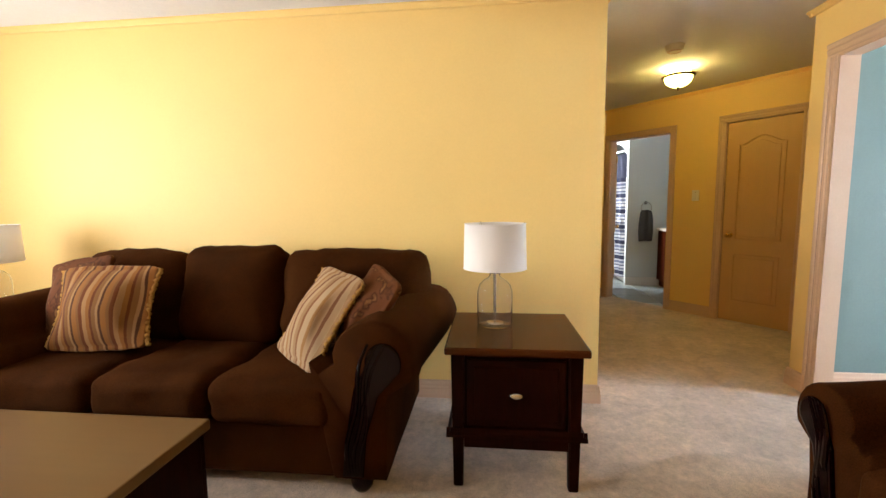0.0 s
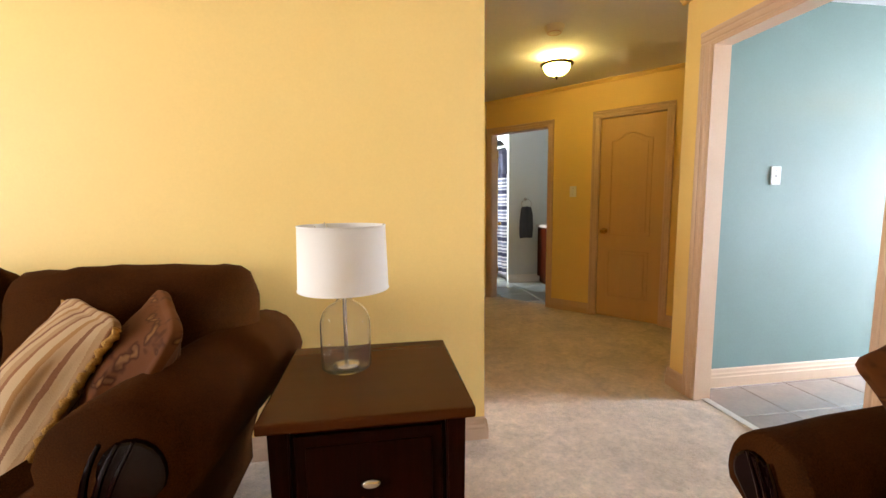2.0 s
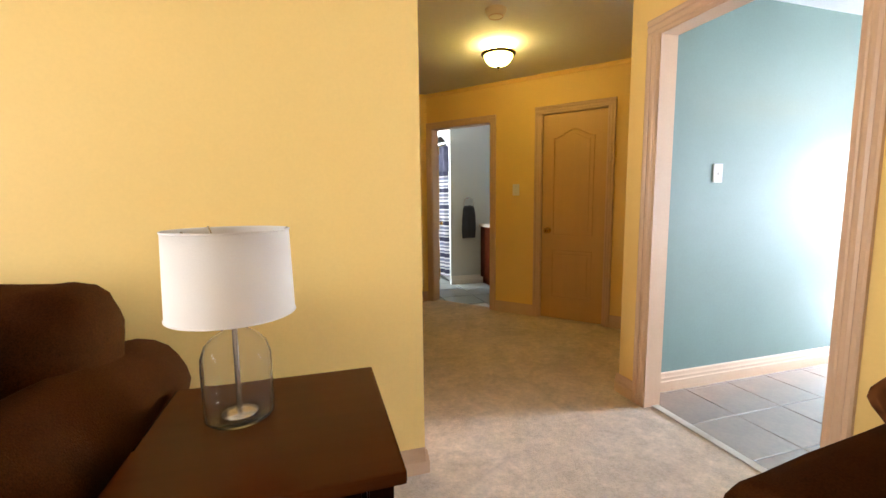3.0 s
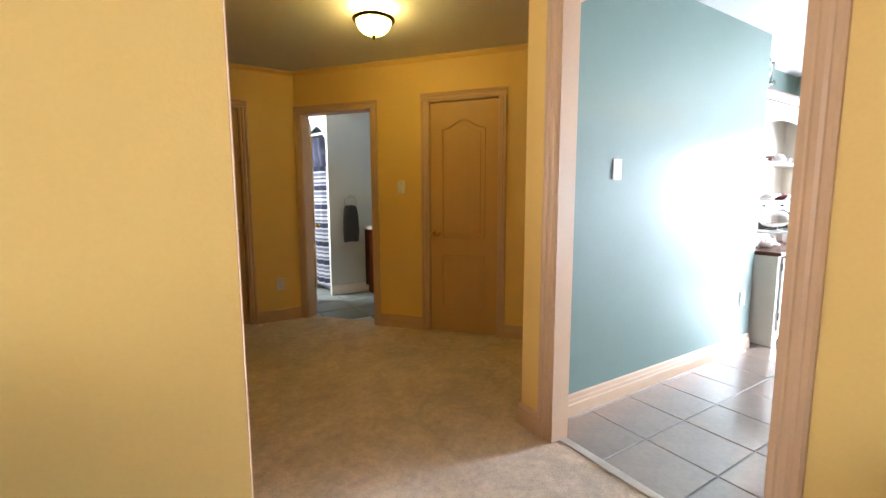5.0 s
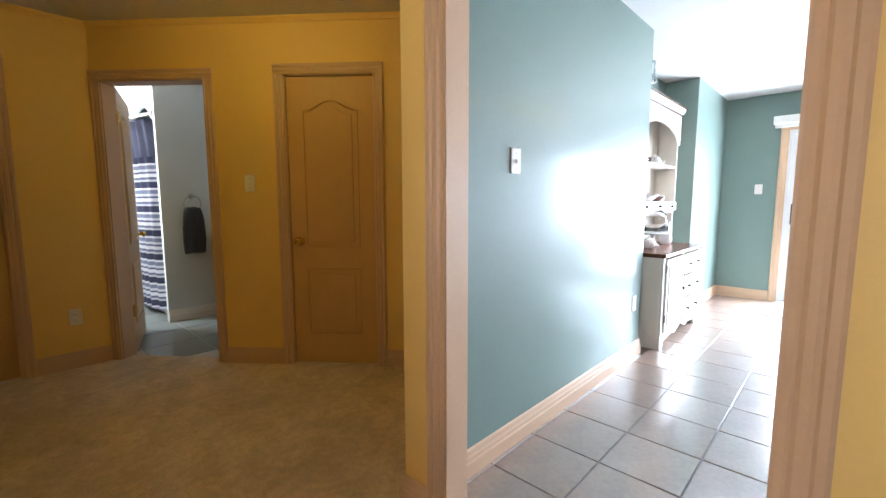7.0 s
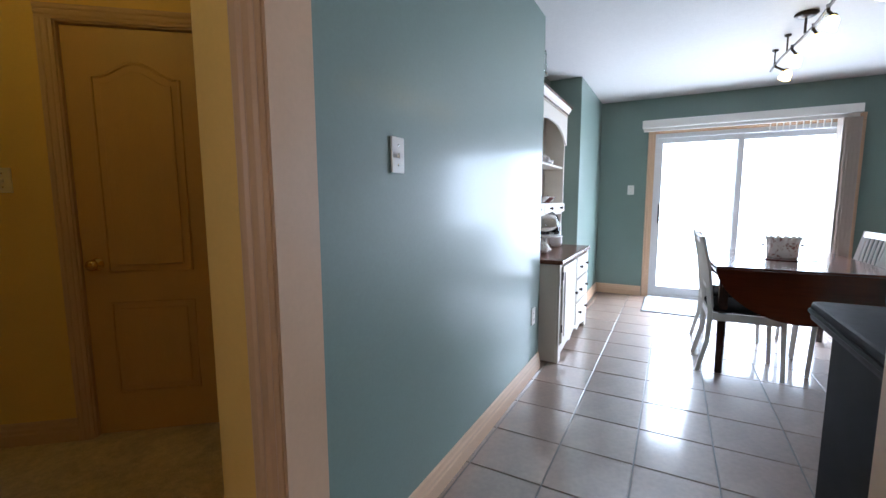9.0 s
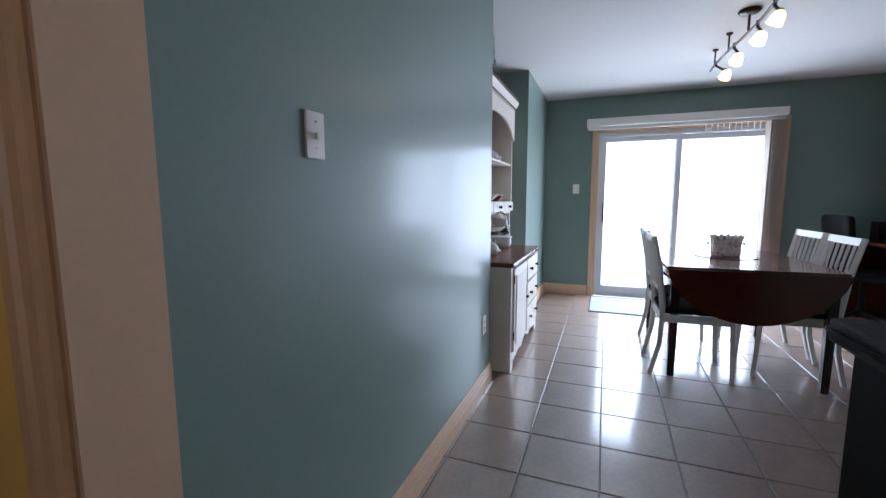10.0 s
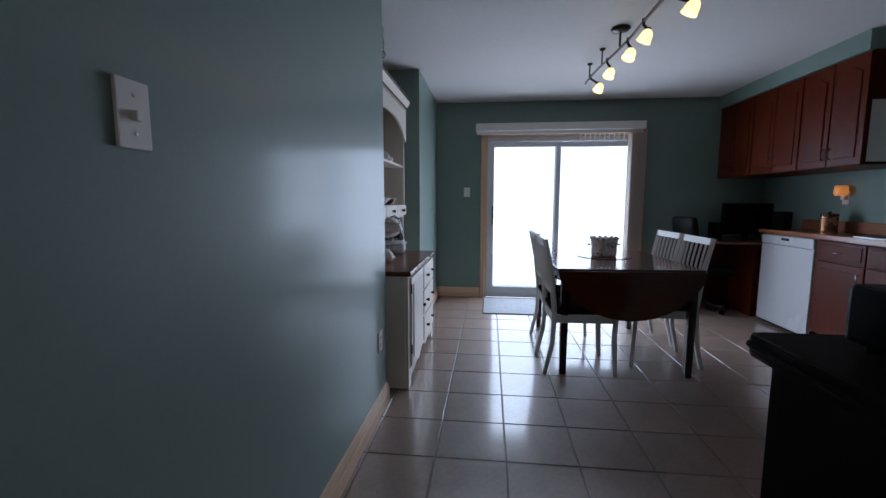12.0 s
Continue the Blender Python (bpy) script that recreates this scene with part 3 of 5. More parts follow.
for p0, p1, o in (((-3.7, 2.505), (0.66, 2.505), (0, -1, 0)), ((0.66, 2.505 - 0.018), (0.66, 2.655), (1, 0, 0)), ((0.66, 3.565), (0.66, 4.56), (1, 0, 0)), ((1.09, 5.63), (1.505, 5.63), (0, -1, 0)),
                  (at_face(0.89), at_face(1.32), dg), (at_face(2.075), at_face(3.54), dg),
                  ((2.015, OP1 + 0.074), (2.015, 2.918), (-1, 0, 0)), ((2.015, 2.90), (3.77, 2.90), (0, 1, 0)), ((2.015, -2.6), (2.015, OP0 - 0.074), (-1, 0, 0)),
                  ((2.125, 2.83), (4.37, 2.83), (0, -1, 0)), ((4.37, 2.83), (4.37, 3.19), (1, 0, 0)), ((5.90, 2.875), (7.25, 2.875), (0, -1, 0)), ((7.25, SL1 + 0.08), (7.25, 2.875), (-1, 0, 0)), ((7.25, -0.3), (7.25, SL0 - 0.08), (-1, 0, 0)),
                  ((-3.7, -2.6), (-3.7, 2.505), (1, 0, 0)), ((-3.7, -2.6), (2.015, -2.6), (0, 1, 0))):
    part("skirting", run((*p0, 0), (*p1, 0), BASE, out=o), M_TRIM, bb)
wb = thing("baseboard_bath", "white profiled skirting board", "baseboard", kind="structure")
part("skirting", run((2.07, 6.5, 0), (3.5, 6.5, 0), BASE, out=(0, -1, 0)), M_TRIMW, wb)
part("skirting", run((0.9, 8.2, 0), (2.2, 8.2, 0), BASE, out=(0, -1, 0)), M_TRIMW, wb)
cv = thing("ceiling_cove", "narrow yellow painted ceiling moulding", "trim", kind="structure")
for p0, p1, o in (((-3.7, 2.505), (0.66, 2.505), (0, -1, 0)), ((0.66, 2.475), (0.66, 4.56), (1, 0, 0)), ((-1.5, 5.63), (1.51, 5.63), (0, -1, 0)), (at_face(0), at_face(3.55), dg),
                  ((2.015, 2.934), (2.015, -2.6), (-1, 0, 0)), ((1.985, 2.90), (3.79, 2.90), (0, 1, 0)), ((-3.7, -2.6), (-3.7, 2.505), (1, 0, 0))):
    part("cove", run((*p0, wall_z), (*p1, wall_z), COVE, out=o), M_YELLOW, cv)

# sliding door
sd = thing("door_5", "white vinyl sliding glass patio door, closed", "sliding door", kind="structure")
part("outer_frame", box(7.27, SL0, 0.0, 7.36, SL0 + 0.045, SLH, 0.003), M_PVC, sd)
part("outer_frame", box(7.27, SL1 - 0.03, 0.0, 7.36, SL1, SLH, 0.003), M_PVC, sd)
part("head_rail", box(7.27, SL0 + 0.045, SLH - 0.05, 7.36, SL1 - 0.03, SLH, 0.003), M_PVC, sd)
part("sill_track", box(7.26, SL0 + 0.045, 0.0, 7.36, SL1 - 0.03, 0.035, 0.003), M_PVC, sd)
for x, y0, y1 in ((7.285, 1.36, SL1 - 0.03), (7.325, SL0 + 0.045, 1.43)):
    leaf = part("leaf_rail", box(x, y0, 0.036, x + 0.034, y1, 0.13, 0.004), M_PVC, sd)
    part("leaf_rail", box(x, y0, SLH - 0.115, x + 0.034, y1, SLH - 0.052, 0.004), M_PVC, sd)
    part("leaf_stile", box(x, y0, 0.13, x + 0.034, y0 + 0.06, SLH - 0.115, 0.004), M_PVC, sd)
    part("leaf_stile", box(x, y1 - 0.06, 0.13, x + 0.034, y1, SLH - 0.115, 0.004), M_PVC, sd)
    pn = part("pane", box(x + 0.015, y0 + 0.06, 0.13, x + 0.019, y1 - 0.06, SLH - 0.115), M_PANE, sd)
    pn.visible_shadow = False
part("handle", tube([(7.262, SL1 - 0.075, 0.92), (7.25, SL1 - 0.075, 0.95), (7.25, SL1 - 0.075, 1.12), (7.262, SL1 - 0.075, 1.15)], 0.009, 8), M_BRONZE, sd, "dark pull handle", True)
casing("sliding_door_casing", pose(7.25, SL1 - 0.004, 0, 0, 0, -90), SL1 - SL0 - 0.008, SLH - 0.004)

vb = thing("vertical_blind", "beige vertical blind drawn aside under a white valance", "blind")
part("valance", box(7.09, 0.448, 2.045, 7.245, 2.393, 2.132, 0.008), M_TRIMW, vb, "white valance box")
part("head_rail", box(7.15, 0.46, 2.01, 7.19, 2.38, 2.045, 0.003), M_TRIMW, vb)
for i in range(15):
    y = 0.452 + i * 0.0105
    v = part("vane", box(-0.044, -0.0008, 0.0, 0.044, 0.0008, 1.955, 0.0), M_BLIND, vb)
    v.matrix_local = pose(7.165, y, 0.055, 0, 0, 10 + 8 * math.sin(i * 2.3))
for i in range(10):
    part("carrier", box(7.155, 0.66 + i * 0.055, 1.935, 7.185, 0.668 + i * 0.055, 2.01, 0.002), M_TRIMW, vb)

# outside the sliding door
bm = box(7.37, -3, -0.14, 11.5, 5, -0.03)
struct("patio", bm, M_STONE, "pale concrete patio outside the sliding door")
# added glowing plane, stands in for the overexposed outdoors
struct("backdrop", box(13.0, -16, -0.2, 13.06, 18, 15), M_OUTSIDE, "plain glowing backdrop in place of the bright outdoors beyond the patio door")

# ---- living room things ----


def arm_profile(w=0.44, top=0.74):
    """A rolled, flared sofa arm in section: x outwards from the seat, z up."""
    r = w * 0.37
    cx, cz = w - r, top - r
    pts = [(0.0, 0.09), (0.0, cz - 0.02)]
    for i in range(15):
        a = radians(205 - i * 17)
        pts.append((cx + r * math.cos(a) * (1.0 if math.cos(a) > 0 else (cx / r if i < 1 else 1.02)), cz + r * math.sin(a)))
    pts += [(cx + 0.02, cz - r * 0.95), (w * 0.60, 0.32), (w * 0.53, 0.18), (w * 0.52, 0.09)]
    return pts


def arm_mesh(depth, w, top, slope=0.0):
    """The arm swept back from its front, with a rounded front and a slight fall."""
    bm = bmesh.new()
    prof = arm_profile(w, top)
    c = Vector((sum(p[0] for p in prof) / len(prof), sum(p[1] for p in prof) / len(prof)))
    rings = []
    for y, s in ((0.0, 0.95), (0.008, 0.985), (0.03, 1.0), (0.10, 1.0), (depth * 0.3, 1.005), (depth * 0.6, 1.0), (depth * 0.85, 1.0), (depth, 0.97)):
        ring = []
        for x, z in prof:
            zz = z if z < 0.12 else c.y + (z - c.y) * s - slope * y / depth * (z > 0.4)
            p = Vector((c.x + (x - c.x) * s, y, zz))
            p.x += (0.03 - 0.13 * (1 - y / depth)) * max(0.0, min(1.0, (z - 0.2) / 0.4)) * (w / 0.44)
            p += Vector((1, 0, 1)) * noise.noise(p * 9) * 0.006
            ring.append(bm.verts.new(p))
        rings.append(ring)
    k = len(prof)
    for a, b in zip(rings, rings[1:]):
        for i in range(k):
            bm.faces.new([a[i], a[(i + 1) % k], b[(i + 1) % k], b[i]])
    bm.faces.new(rings[0])
    bm.faces.new(rings[-1][::-1])
    return bm


def arm_panel(w, top):
    """A carved black wooden facing: a curling leaf on the arm's front."""
    r = w * 0.37
    cx, cz = w - r, top - r
    ins = [(cx + r * 0.22 + r * 0.46 * math.cos(a), cz - r * 0.05 + r * 0.52 * math.sin(a)) for a in [radians(190 - i * 18) for i in range(13)]]
    ins += [(w * 0.66, cz - r * 0.9), (w * 0.54, 0.28), (w * 0.50, 0.105), (w * 0.30, 0.105), (w * 0.33, 0.25), (w * 0.43, cz - r * 0.7)]
    bm = prism(ins, -0.02, 0.008)
    for k, th in ((0.35, 0.009), (0.42, 0.008), (0.48, 0.006)):
        ridge = []
        for i in range(22):
            s = i / 21
            z = 0.125 + (cz + r * 0.45 - 0.125) * s
            ridge.append((w * (k + 0.02) + w * 0.22 * s ** 2.2 + 0.012 * math.sin(s * 9 + k * 9), -0.02, z))
        tube(ridge, [th * (0.5 + 0.8 * math.sin(math.pi * (0.1 + 0.85 * i / 21))) for i in range(22)], 8, bm)
    return bm


def upholstered(name, label, category, m, inner, seats, backs, depth, arm_w, arm_top, back_h):
    """A stuffed sofa or chair. x along its front from the middle, y from front to back, z up."""
    ob = thing(name, label, category, m)
    half = inner / 2
    base = box(-half, 0.05, 0.055, half, depth - 0.12, 0.30, 0.02)
    part("base", base, M_SOFA, ob)
    edges = [-half + inner * i / seats for i in range(seats + 1)]
    for i, (a, b) in enumerate(zip(edges, edges[1:])):
        c = cushion(b - a - 0.008, depth * 0.72, 0.19, 0.055, 0.20, 12, seed=i + 2, wob=0.017)
        moved(c, pose((a + b) / 2, depth * 0.36 - 0.02, 0.39, -1.5))
        part("seat_cushion", c, M_SOFA, ob, smooth=True)
    frame_m = cushion(inner + 0.10, 0.20, back_h - 0.14, 0.09, 0.0, 12, seed=5)
    moved(frame_m, pose(0, depth - 0.10, 0.10 + (back_h - 0.14) / 2, -3))
    part("backrest", frame_m, M_SOFA, ob, smooth=True)
    for i, (a, b, hh) in enumerate(backs):
        c = cushion(b - a + 0.012, 0.23, hh - 0.44, 0.105, 0.0, 13, seed=i + 9, wob=0.021)
        for v in c.verts:
            u = 1 - (2 * v.co.x / (b - a)) ** 2
            w2 = 1 - (2 * v.co.z / (hh - 0.44)) ** 2
            v.co.y -= 0.06 * max(0, u) * max(0, w2)
            if v.co.z > 0:
                v.co.z += 0.012 * max(0, u)
        moved(c, pose((a + b) / 2, depth - 0.26, 0.44 + (hh - 0.44) / 2, -12))
        part("back_cushion", c, M_SOFA, ob, smooth=True)
    for side in (1, -1):
        am = arm_mesh(depth - 0.08, arm_w, arm_top)
        pn = arm_panel(arm_w, arm_top)
        for q in (am, pn):
            if side < 0:
                moved(q, Matrix.Diagonal((-1, 1, 1, 1)))
            moved(q, pose(side * half, 0.0, 0))
        moved(pn, pose(-side * 0.085 * arm_w / 0.44, 0.004, 0))
        a = part("arm", am, M_SOFA, ob, smooth=True)
        part("arm_facing", pn, M_CARVED, a, "black carved lacquered wood facing")
        for y in (0.07, depth - 0.2):
            part("foot", lathe([(0.0, 0), (0.03, 0.0), (0.045, 0.02), (0.05, 0.045), (0.036, 0.075), (0.045, 0.095), (0.045, 0.11), (0, 0.11)], 16, at=(side * (half + arm_w * 0.24), y, 0)), M_CARVED, ob, "dark turned bun foot", True)
    return ob


SOFA = pose(-1.49, 1.53, 0.006)
upholstered("sofa", "dark brown chenille three-seat sofa with rolled arms and carved facings", "sofa", SOFA, 1.66, 3, [(-0.90, -0.27, 0.975), (-0.27, 0.33, 0.995), (0.33, 1.15, 0.975)], 0.93, 0.44, 0.765, 0.90)
upholstered("armchair", "dark brown chenille armchair with carved black arm facings", "armchair", pose(1.04, 0.94, 0.006, 0, 0, -90), 0.50, 1, [(-0.27, 0.27, 0.87)], 0.95, 0.30, 0.655, 0.81)


def pillow(label, o, u, v, w, h, t, material, seed, fringed=False):
    """A throw pillow whose face is spanned by u and v, centred at o."""
    u, v = Vector(u).normalized(), Vector(v).normalized()
    n = u.cross(v).normalized()
    v = n.cross(u)
    bm = cushion(w, h, t, t * 0.30, 0.42, 16, seed=seed, wob=0.010, pinch=0.70)
    m = Matrix((u, v, n)).transposed().to_4x4()
    m.translation = o
    ob = part("throw_pillow", bm, material, smooth=True)
    ob.matrix_world = m
    for side in (1, -1):
        if fringed:
            edge = [(side * (w / 2 - 0.004) * (1 - 0.11 * (1 - b * b)), b * h * 0.47, 0.004 * math.sin(b * 40)) for b in [i / 30 - 1 for i in range(61)]]
            part("fringe", tube(edge, [0.011 + 0.003 * math.sin(i * 1.9) for i in range(61)], 8), M_FRINGE, ob, "gold corded fringe", True)
    return tagged(ob, label, "pillow", "pillows on the seats")


pillow("gold and rust striped throw pillow on the sofa", (-1.975, 1.86, 0.725), (1, 0.04, 0.03), (0.02, 0.4, 1), 0.55, 0.42, 0.16, M_STRIPE, 3, True)
pillow("rust paisley throw pillow leaning behind a striped one", (-2.23, 1.95, 0.73), (0.96, -0.22, 0.14), (-0.12, 0.34, 0.94), 0.52, 0.46, 0.13, M_PAISLEY, 4)
pillow("cream and gold striped throw pillow leaning on the sofa's arm", (-0.815, 1.83, 0.71), (0.74, -0.66, -0.08), (0.46, 0.34, 0.82), 0.40, 0.46, 0.14, M_STRIPE2, 5, True)
pillow("rust and tan paisley throw pillow against the sofa's arm", (-0.60, 1.86, 0.70), (0.48, -0.86, -0.10), (0.44, 0.16, 0.86), 0.46, 0.46, 0.16, M_PAISLEY, 6)
pillow("rust paisley throw pillow standing in the armchair", (1.51, 1.215, 0.69), (1.33, 0.0, 0.38), (-0.37, 0.5, 1.30), 0.47, 0.47, 0.11, M_PAISLEY, 7)


def end_table(m, group):
    ob = thing("end_table", "dark espresso wooden end table with one drawer", "table", m, group)
    w, d, h = 0.60, 0.60, 0.632
    part("top", box(-w / 2, 0, h - 0.032, w / 2, d, h, 0.008), M_ESPTOP, ob, "brown stained wooden top, lightened for its sheen")
    for x in (-w / 2 + 0.055, w / 2 - 0.055):
        for y in (0.05, d - 0.05):
            lg = bmesh.new()
            bmesh.ops.create_cube(lg, size=1)
            for v in lg.verts:
                s = 0.058 if v.co.z > 0 else 0.042
                v.co = Vector((x + v.co.x * s, y + v.co.y * s, (v.co.z + 0.5) * (h - 0.03)))
            bmesh.ops.bevel(lg, geom=lg.edges[:], offset=0.004, segments=2, affect="EDGES")
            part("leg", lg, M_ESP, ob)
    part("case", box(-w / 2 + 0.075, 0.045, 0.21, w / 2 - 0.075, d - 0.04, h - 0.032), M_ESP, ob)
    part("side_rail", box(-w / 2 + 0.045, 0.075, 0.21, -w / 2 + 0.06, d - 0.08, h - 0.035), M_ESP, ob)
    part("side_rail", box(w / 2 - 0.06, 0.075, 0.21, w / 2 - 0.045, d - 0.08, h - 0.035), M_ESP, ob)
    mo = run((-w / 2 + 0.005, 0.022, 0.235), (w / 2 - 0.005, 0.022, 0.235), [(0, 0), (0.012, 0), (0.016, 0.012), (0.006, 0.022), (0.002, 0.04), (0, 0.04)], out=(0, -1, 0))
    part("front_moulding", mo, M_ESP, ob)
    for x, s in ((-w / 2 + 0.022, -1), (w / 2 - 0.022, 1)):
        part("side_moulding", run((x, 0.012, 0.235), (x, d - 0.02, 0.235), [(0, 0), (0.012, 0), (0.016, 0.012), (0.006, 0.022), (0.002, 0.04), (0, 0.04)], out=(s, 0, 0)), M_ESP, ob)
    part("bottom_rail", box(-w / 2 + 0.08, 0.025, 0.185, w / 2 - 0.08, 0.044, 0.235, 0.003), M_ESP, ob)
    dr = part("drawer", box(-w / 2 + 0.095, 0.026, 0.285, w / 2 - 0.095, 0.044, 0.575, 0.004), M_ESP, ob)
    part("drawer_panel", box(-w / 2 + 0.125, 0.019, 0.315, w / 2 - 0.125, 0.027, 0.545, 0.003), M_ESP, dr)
    kb = lathe([(0.0, 0.020), (0.012, 0.019), (0.018, 0.012), (0.012, 0.006), (0.008, 0)], 18)
    moved(kb, Matrix.Diagonal((1.7, 0.85, 1, 1)))
    k = part("knob", kb, M_NICKEL, dr, "oval brushed nickel knob", True)
    k.matrix_local = pose(0, 0.019, 0.43, 90, 0, 0)
    return ob


def table_lamp(m, label, group):
    ob = thing("table_lamp", label, "lamp", m, group)
    outer = [(0.0, 0.0), (0.080, 0.0), (0.087, 0.008), (0.0875, 0.14), (0.086, 0.17), (0.076, 0.20), (0.056, 0.222), (0.034, 0.235), (0.026, 0.245), (0.026, 0.262)]
    inner = [(max(0.0, r - 0.004), z + (0.005 if z < 0.01 else 0)) for r, z in outer[::-1]]
    part("glass_base", lathe(outer + inner, 40), M_SEEDY, ob, "clear glass jug base", True)
    part("neck_cap", lathe([(0.0, 0.258), (0.03, 0.258), (0.031, 0.27), (0.016, 0.276), (0.012, 0.29), (0, 0.29)], 20), M_NICKEL, ob, smooth=True)
    st = []
    for i in range(40):
        st.append((0.008 if i % 2 else 0.0062, 0.012 + i * 0.0065))
    part("stem", lathe([(0, 0.01)] + st + [(0, 0.272)], 12), M_NICKEL, ob, "twisted metal stem", True)
    part("stem_foot", lathe([(0, 0.006), (0.045, 0.006), (0.046, 0.010), (0.012, 0.016), (0, 0.016)], 24), M_NICKEL, ob, smooth=True)
    part("socket", lathe([(0, 0.285), (0.014, 0.285), (0.014, 0.34), (0, 0.34)], 14), M_NICKEL, ob)
    r0, r1, z0, z1 = 0.154, 0.148, 0.283, 0.50
    sh = lathe([(r0, z0), (r1, z1), (r1 - 0.003, z1), (r0 - 0.003, z0), (r0, z0)], 56)
    shade = part("shade", sh, M_SHADE, ob, "white drum shade", True)
    for r, z in ((r0, z0), (r1, z1)):
        part("rim", tube([(r * math.cos(a * math.pi / 28), r * math.sin(a * math.pi / 28), z) for a in range(57)], 0.0025, 6, ends=False), M_SHADE, shade)
    for a in (0, 120, 240):
        part("spider_arm", tube([(0, 0, 0.36), (0.145 * math.cos(radians(a)), 0.145 * math.sin(radians(a)), 0.505)], 0.0025, 6), M_NICKEL, ob)
    part("bulb", lathe([(0, 0.335), (0.014, 0.34), (0.03, 0.385), (0.026, 0.41), (0, 0.425)], 16), M_WHITECHINA, ob, smooth=True)
    return ob


end_table(pose(0.105, 1.62, 0.006), "end tables beside the sofa")
end_table(pose(-3.02, 1.75, 0.006), "end tables beside the sofa")
table_lamp(pose(0.022, 1.99, 0.639), "clear glass table lamp with a white drum shade", "lamps beside the sofa")
table_lamp(pose(-2.97, 2.12, 0.639), "clear glass table lamp with a white shade in shadow", "lamps beside the sofa")

ct = thing("coffee_table", "dark wooden coffee table, its top coloured lighter for reflected light", "table", pose(-2.32, 0.58, 0.006))
part("top", box(0, 0, 0.405, 1.28, 0.74, 0.445, 0.006), M_COFFEE, ct, "wooden top coloured brown for its reflected light")
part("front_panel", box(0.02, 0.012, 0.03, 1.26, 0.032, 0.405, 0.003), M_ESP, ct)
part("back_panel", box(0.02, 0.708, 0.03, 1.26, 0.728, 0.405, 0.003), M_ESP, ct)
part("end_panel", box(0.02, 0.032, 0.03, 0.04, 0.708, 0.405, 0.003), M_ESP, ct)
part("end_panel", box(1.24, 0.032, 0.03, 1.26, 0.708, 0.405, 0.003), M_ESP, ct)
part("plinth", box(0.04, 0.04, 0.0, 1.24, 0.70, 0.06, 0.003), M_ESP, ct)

# ---- hall things ----
fl = thing("ceiling_lamp", "flush ceiling lamp with frosted bowl and bronze rim, lit", "lamp", pose(1.655, 3.95, CEIL - 0.03))
part("collar", lathe([(0.06, 0.03), (0.080, 0.026), (0.092, 0.0), (0.10, -0.034), (0.06, -0.034)], 36), M_COLLAR, fl, "glowing glass collar", True)
part("rim", lathe([(0, -0.036), (0.118, -0.036), (0.130, -0.038), (0.135, -0.044), (0.128, -0.052), (0.118, -0.056), (0.10, -0.054), (0, -0.05)], 40), M_BRONZE, fl, "ribbed bronze rim", True)
for i in range(36):
    a = radians(i * 10)
    rb = part("bead", lathe([(0, 0.009), (0.007, 0.006), (0.009, 0), (0.007, -0.006), (0, -0.009)], 8), M_BRASS, fl)
    rb.matrix_local = pose(0.127 * math.cos(a), 0.127 * math.sin(a), -0.040)
part("bowl", lathe([(0.112, -0.052), (0.108, -0.072), (0.094, -0.098), (0.07, -0.118), (0.04, -0.130), (0, -0.134)], 40), M_LAMPGLASS, fl, "glowing frosted glass bowl", True)
part("finial", lathe([(0, -0.134), (0.012, -0.135), (0.014, -0.142), (0.006, -0.15), (0.008, -0.158), (0, -0.168)], 16), M_BRONZE, fl, smooth=True)
sm = thing("smoke_detector", "round cream plastic smoke detector on the ceiling", "detector", pose(1.39, 3.40, CEIL))
part("base_plate", lathe([(0, 0), (0.068, 0), (0.068, -0.012), (0, -0.012)], 36), M_SMOKE, sm, smooth=False)
part("cover", lathe([(0.062, -0.012), (0.06, -0.03), (0.05, -0.042), (0.02, -0.046), (0, -0.046)], 36), M_SMOKE, sm, smooth=True)
part("vent_ring", tube([(0.045 * math.cos(a * math.pi / 16), 0.045 * math.sin(a * math.pi / 16), -0.044) for a in range(33)], 0.003, 6, ends=False), M_TRIM, sm)
plate("light_switch", FACE @ pose(1.12, 0, 1.31), 0.072, 0.115, "switch", "ivory light switch between the hall doors")
plate("wall_outlet", pose(1.31, 5.63, 0.37), 0.072, 0.115, "outlet", "ivory wall outlet low on the hall wall")

# ---- bathroom things ----
rod = thing("shower_rod", "curved white shower curtain rod", "rod")
RODP = [(2.055 - 0.14 * math.sin(math.pi * i / 16), 6.575 + i * 0.098, 2.02) for i in range(17)]
part("bar", tube(RODP, 0.015, 10), M_WHITEAPP, rod, smooth=True)
part("end_flange", tube([(2.07, 6.556, 2.02), (2.055, 6.585, 2.02)], 0.024, 16), M_WHITEAPP, rod)


def drape(z0, z1, material, name, parent, label):
    bm = bmesh.new()
    cols = []
    for i in range(161):
        s = i / 160
        k = s * 16
        j = min(15, int(k))
        p = Vector(RODP[j]).lerp(Vector(RODP[j + 1]), k - j)
        fold = 0.022 * math.sin(s * 75) + 0.012 * math.sin(s * 31 + 1)
        cols.append([bm.verts.new((p.x + fold * (1.0 - 0.3 * t) + 0.10 * (1 - t) * 0.3, p.y, z0 + (z1 - z0) * t)) for t in (0, 0.5, 1)])
    for a, b in zip(cols, cols[1:]):
        for q in range(2):
            bm.faces.new([a[q], b[q], b[q + 1], a[q + 1]])
    r = bmesh.ops.solidify(bm, geom=bm.faces[:], thickness=0.003)
    return part(name, bm, material, parent, label, True)


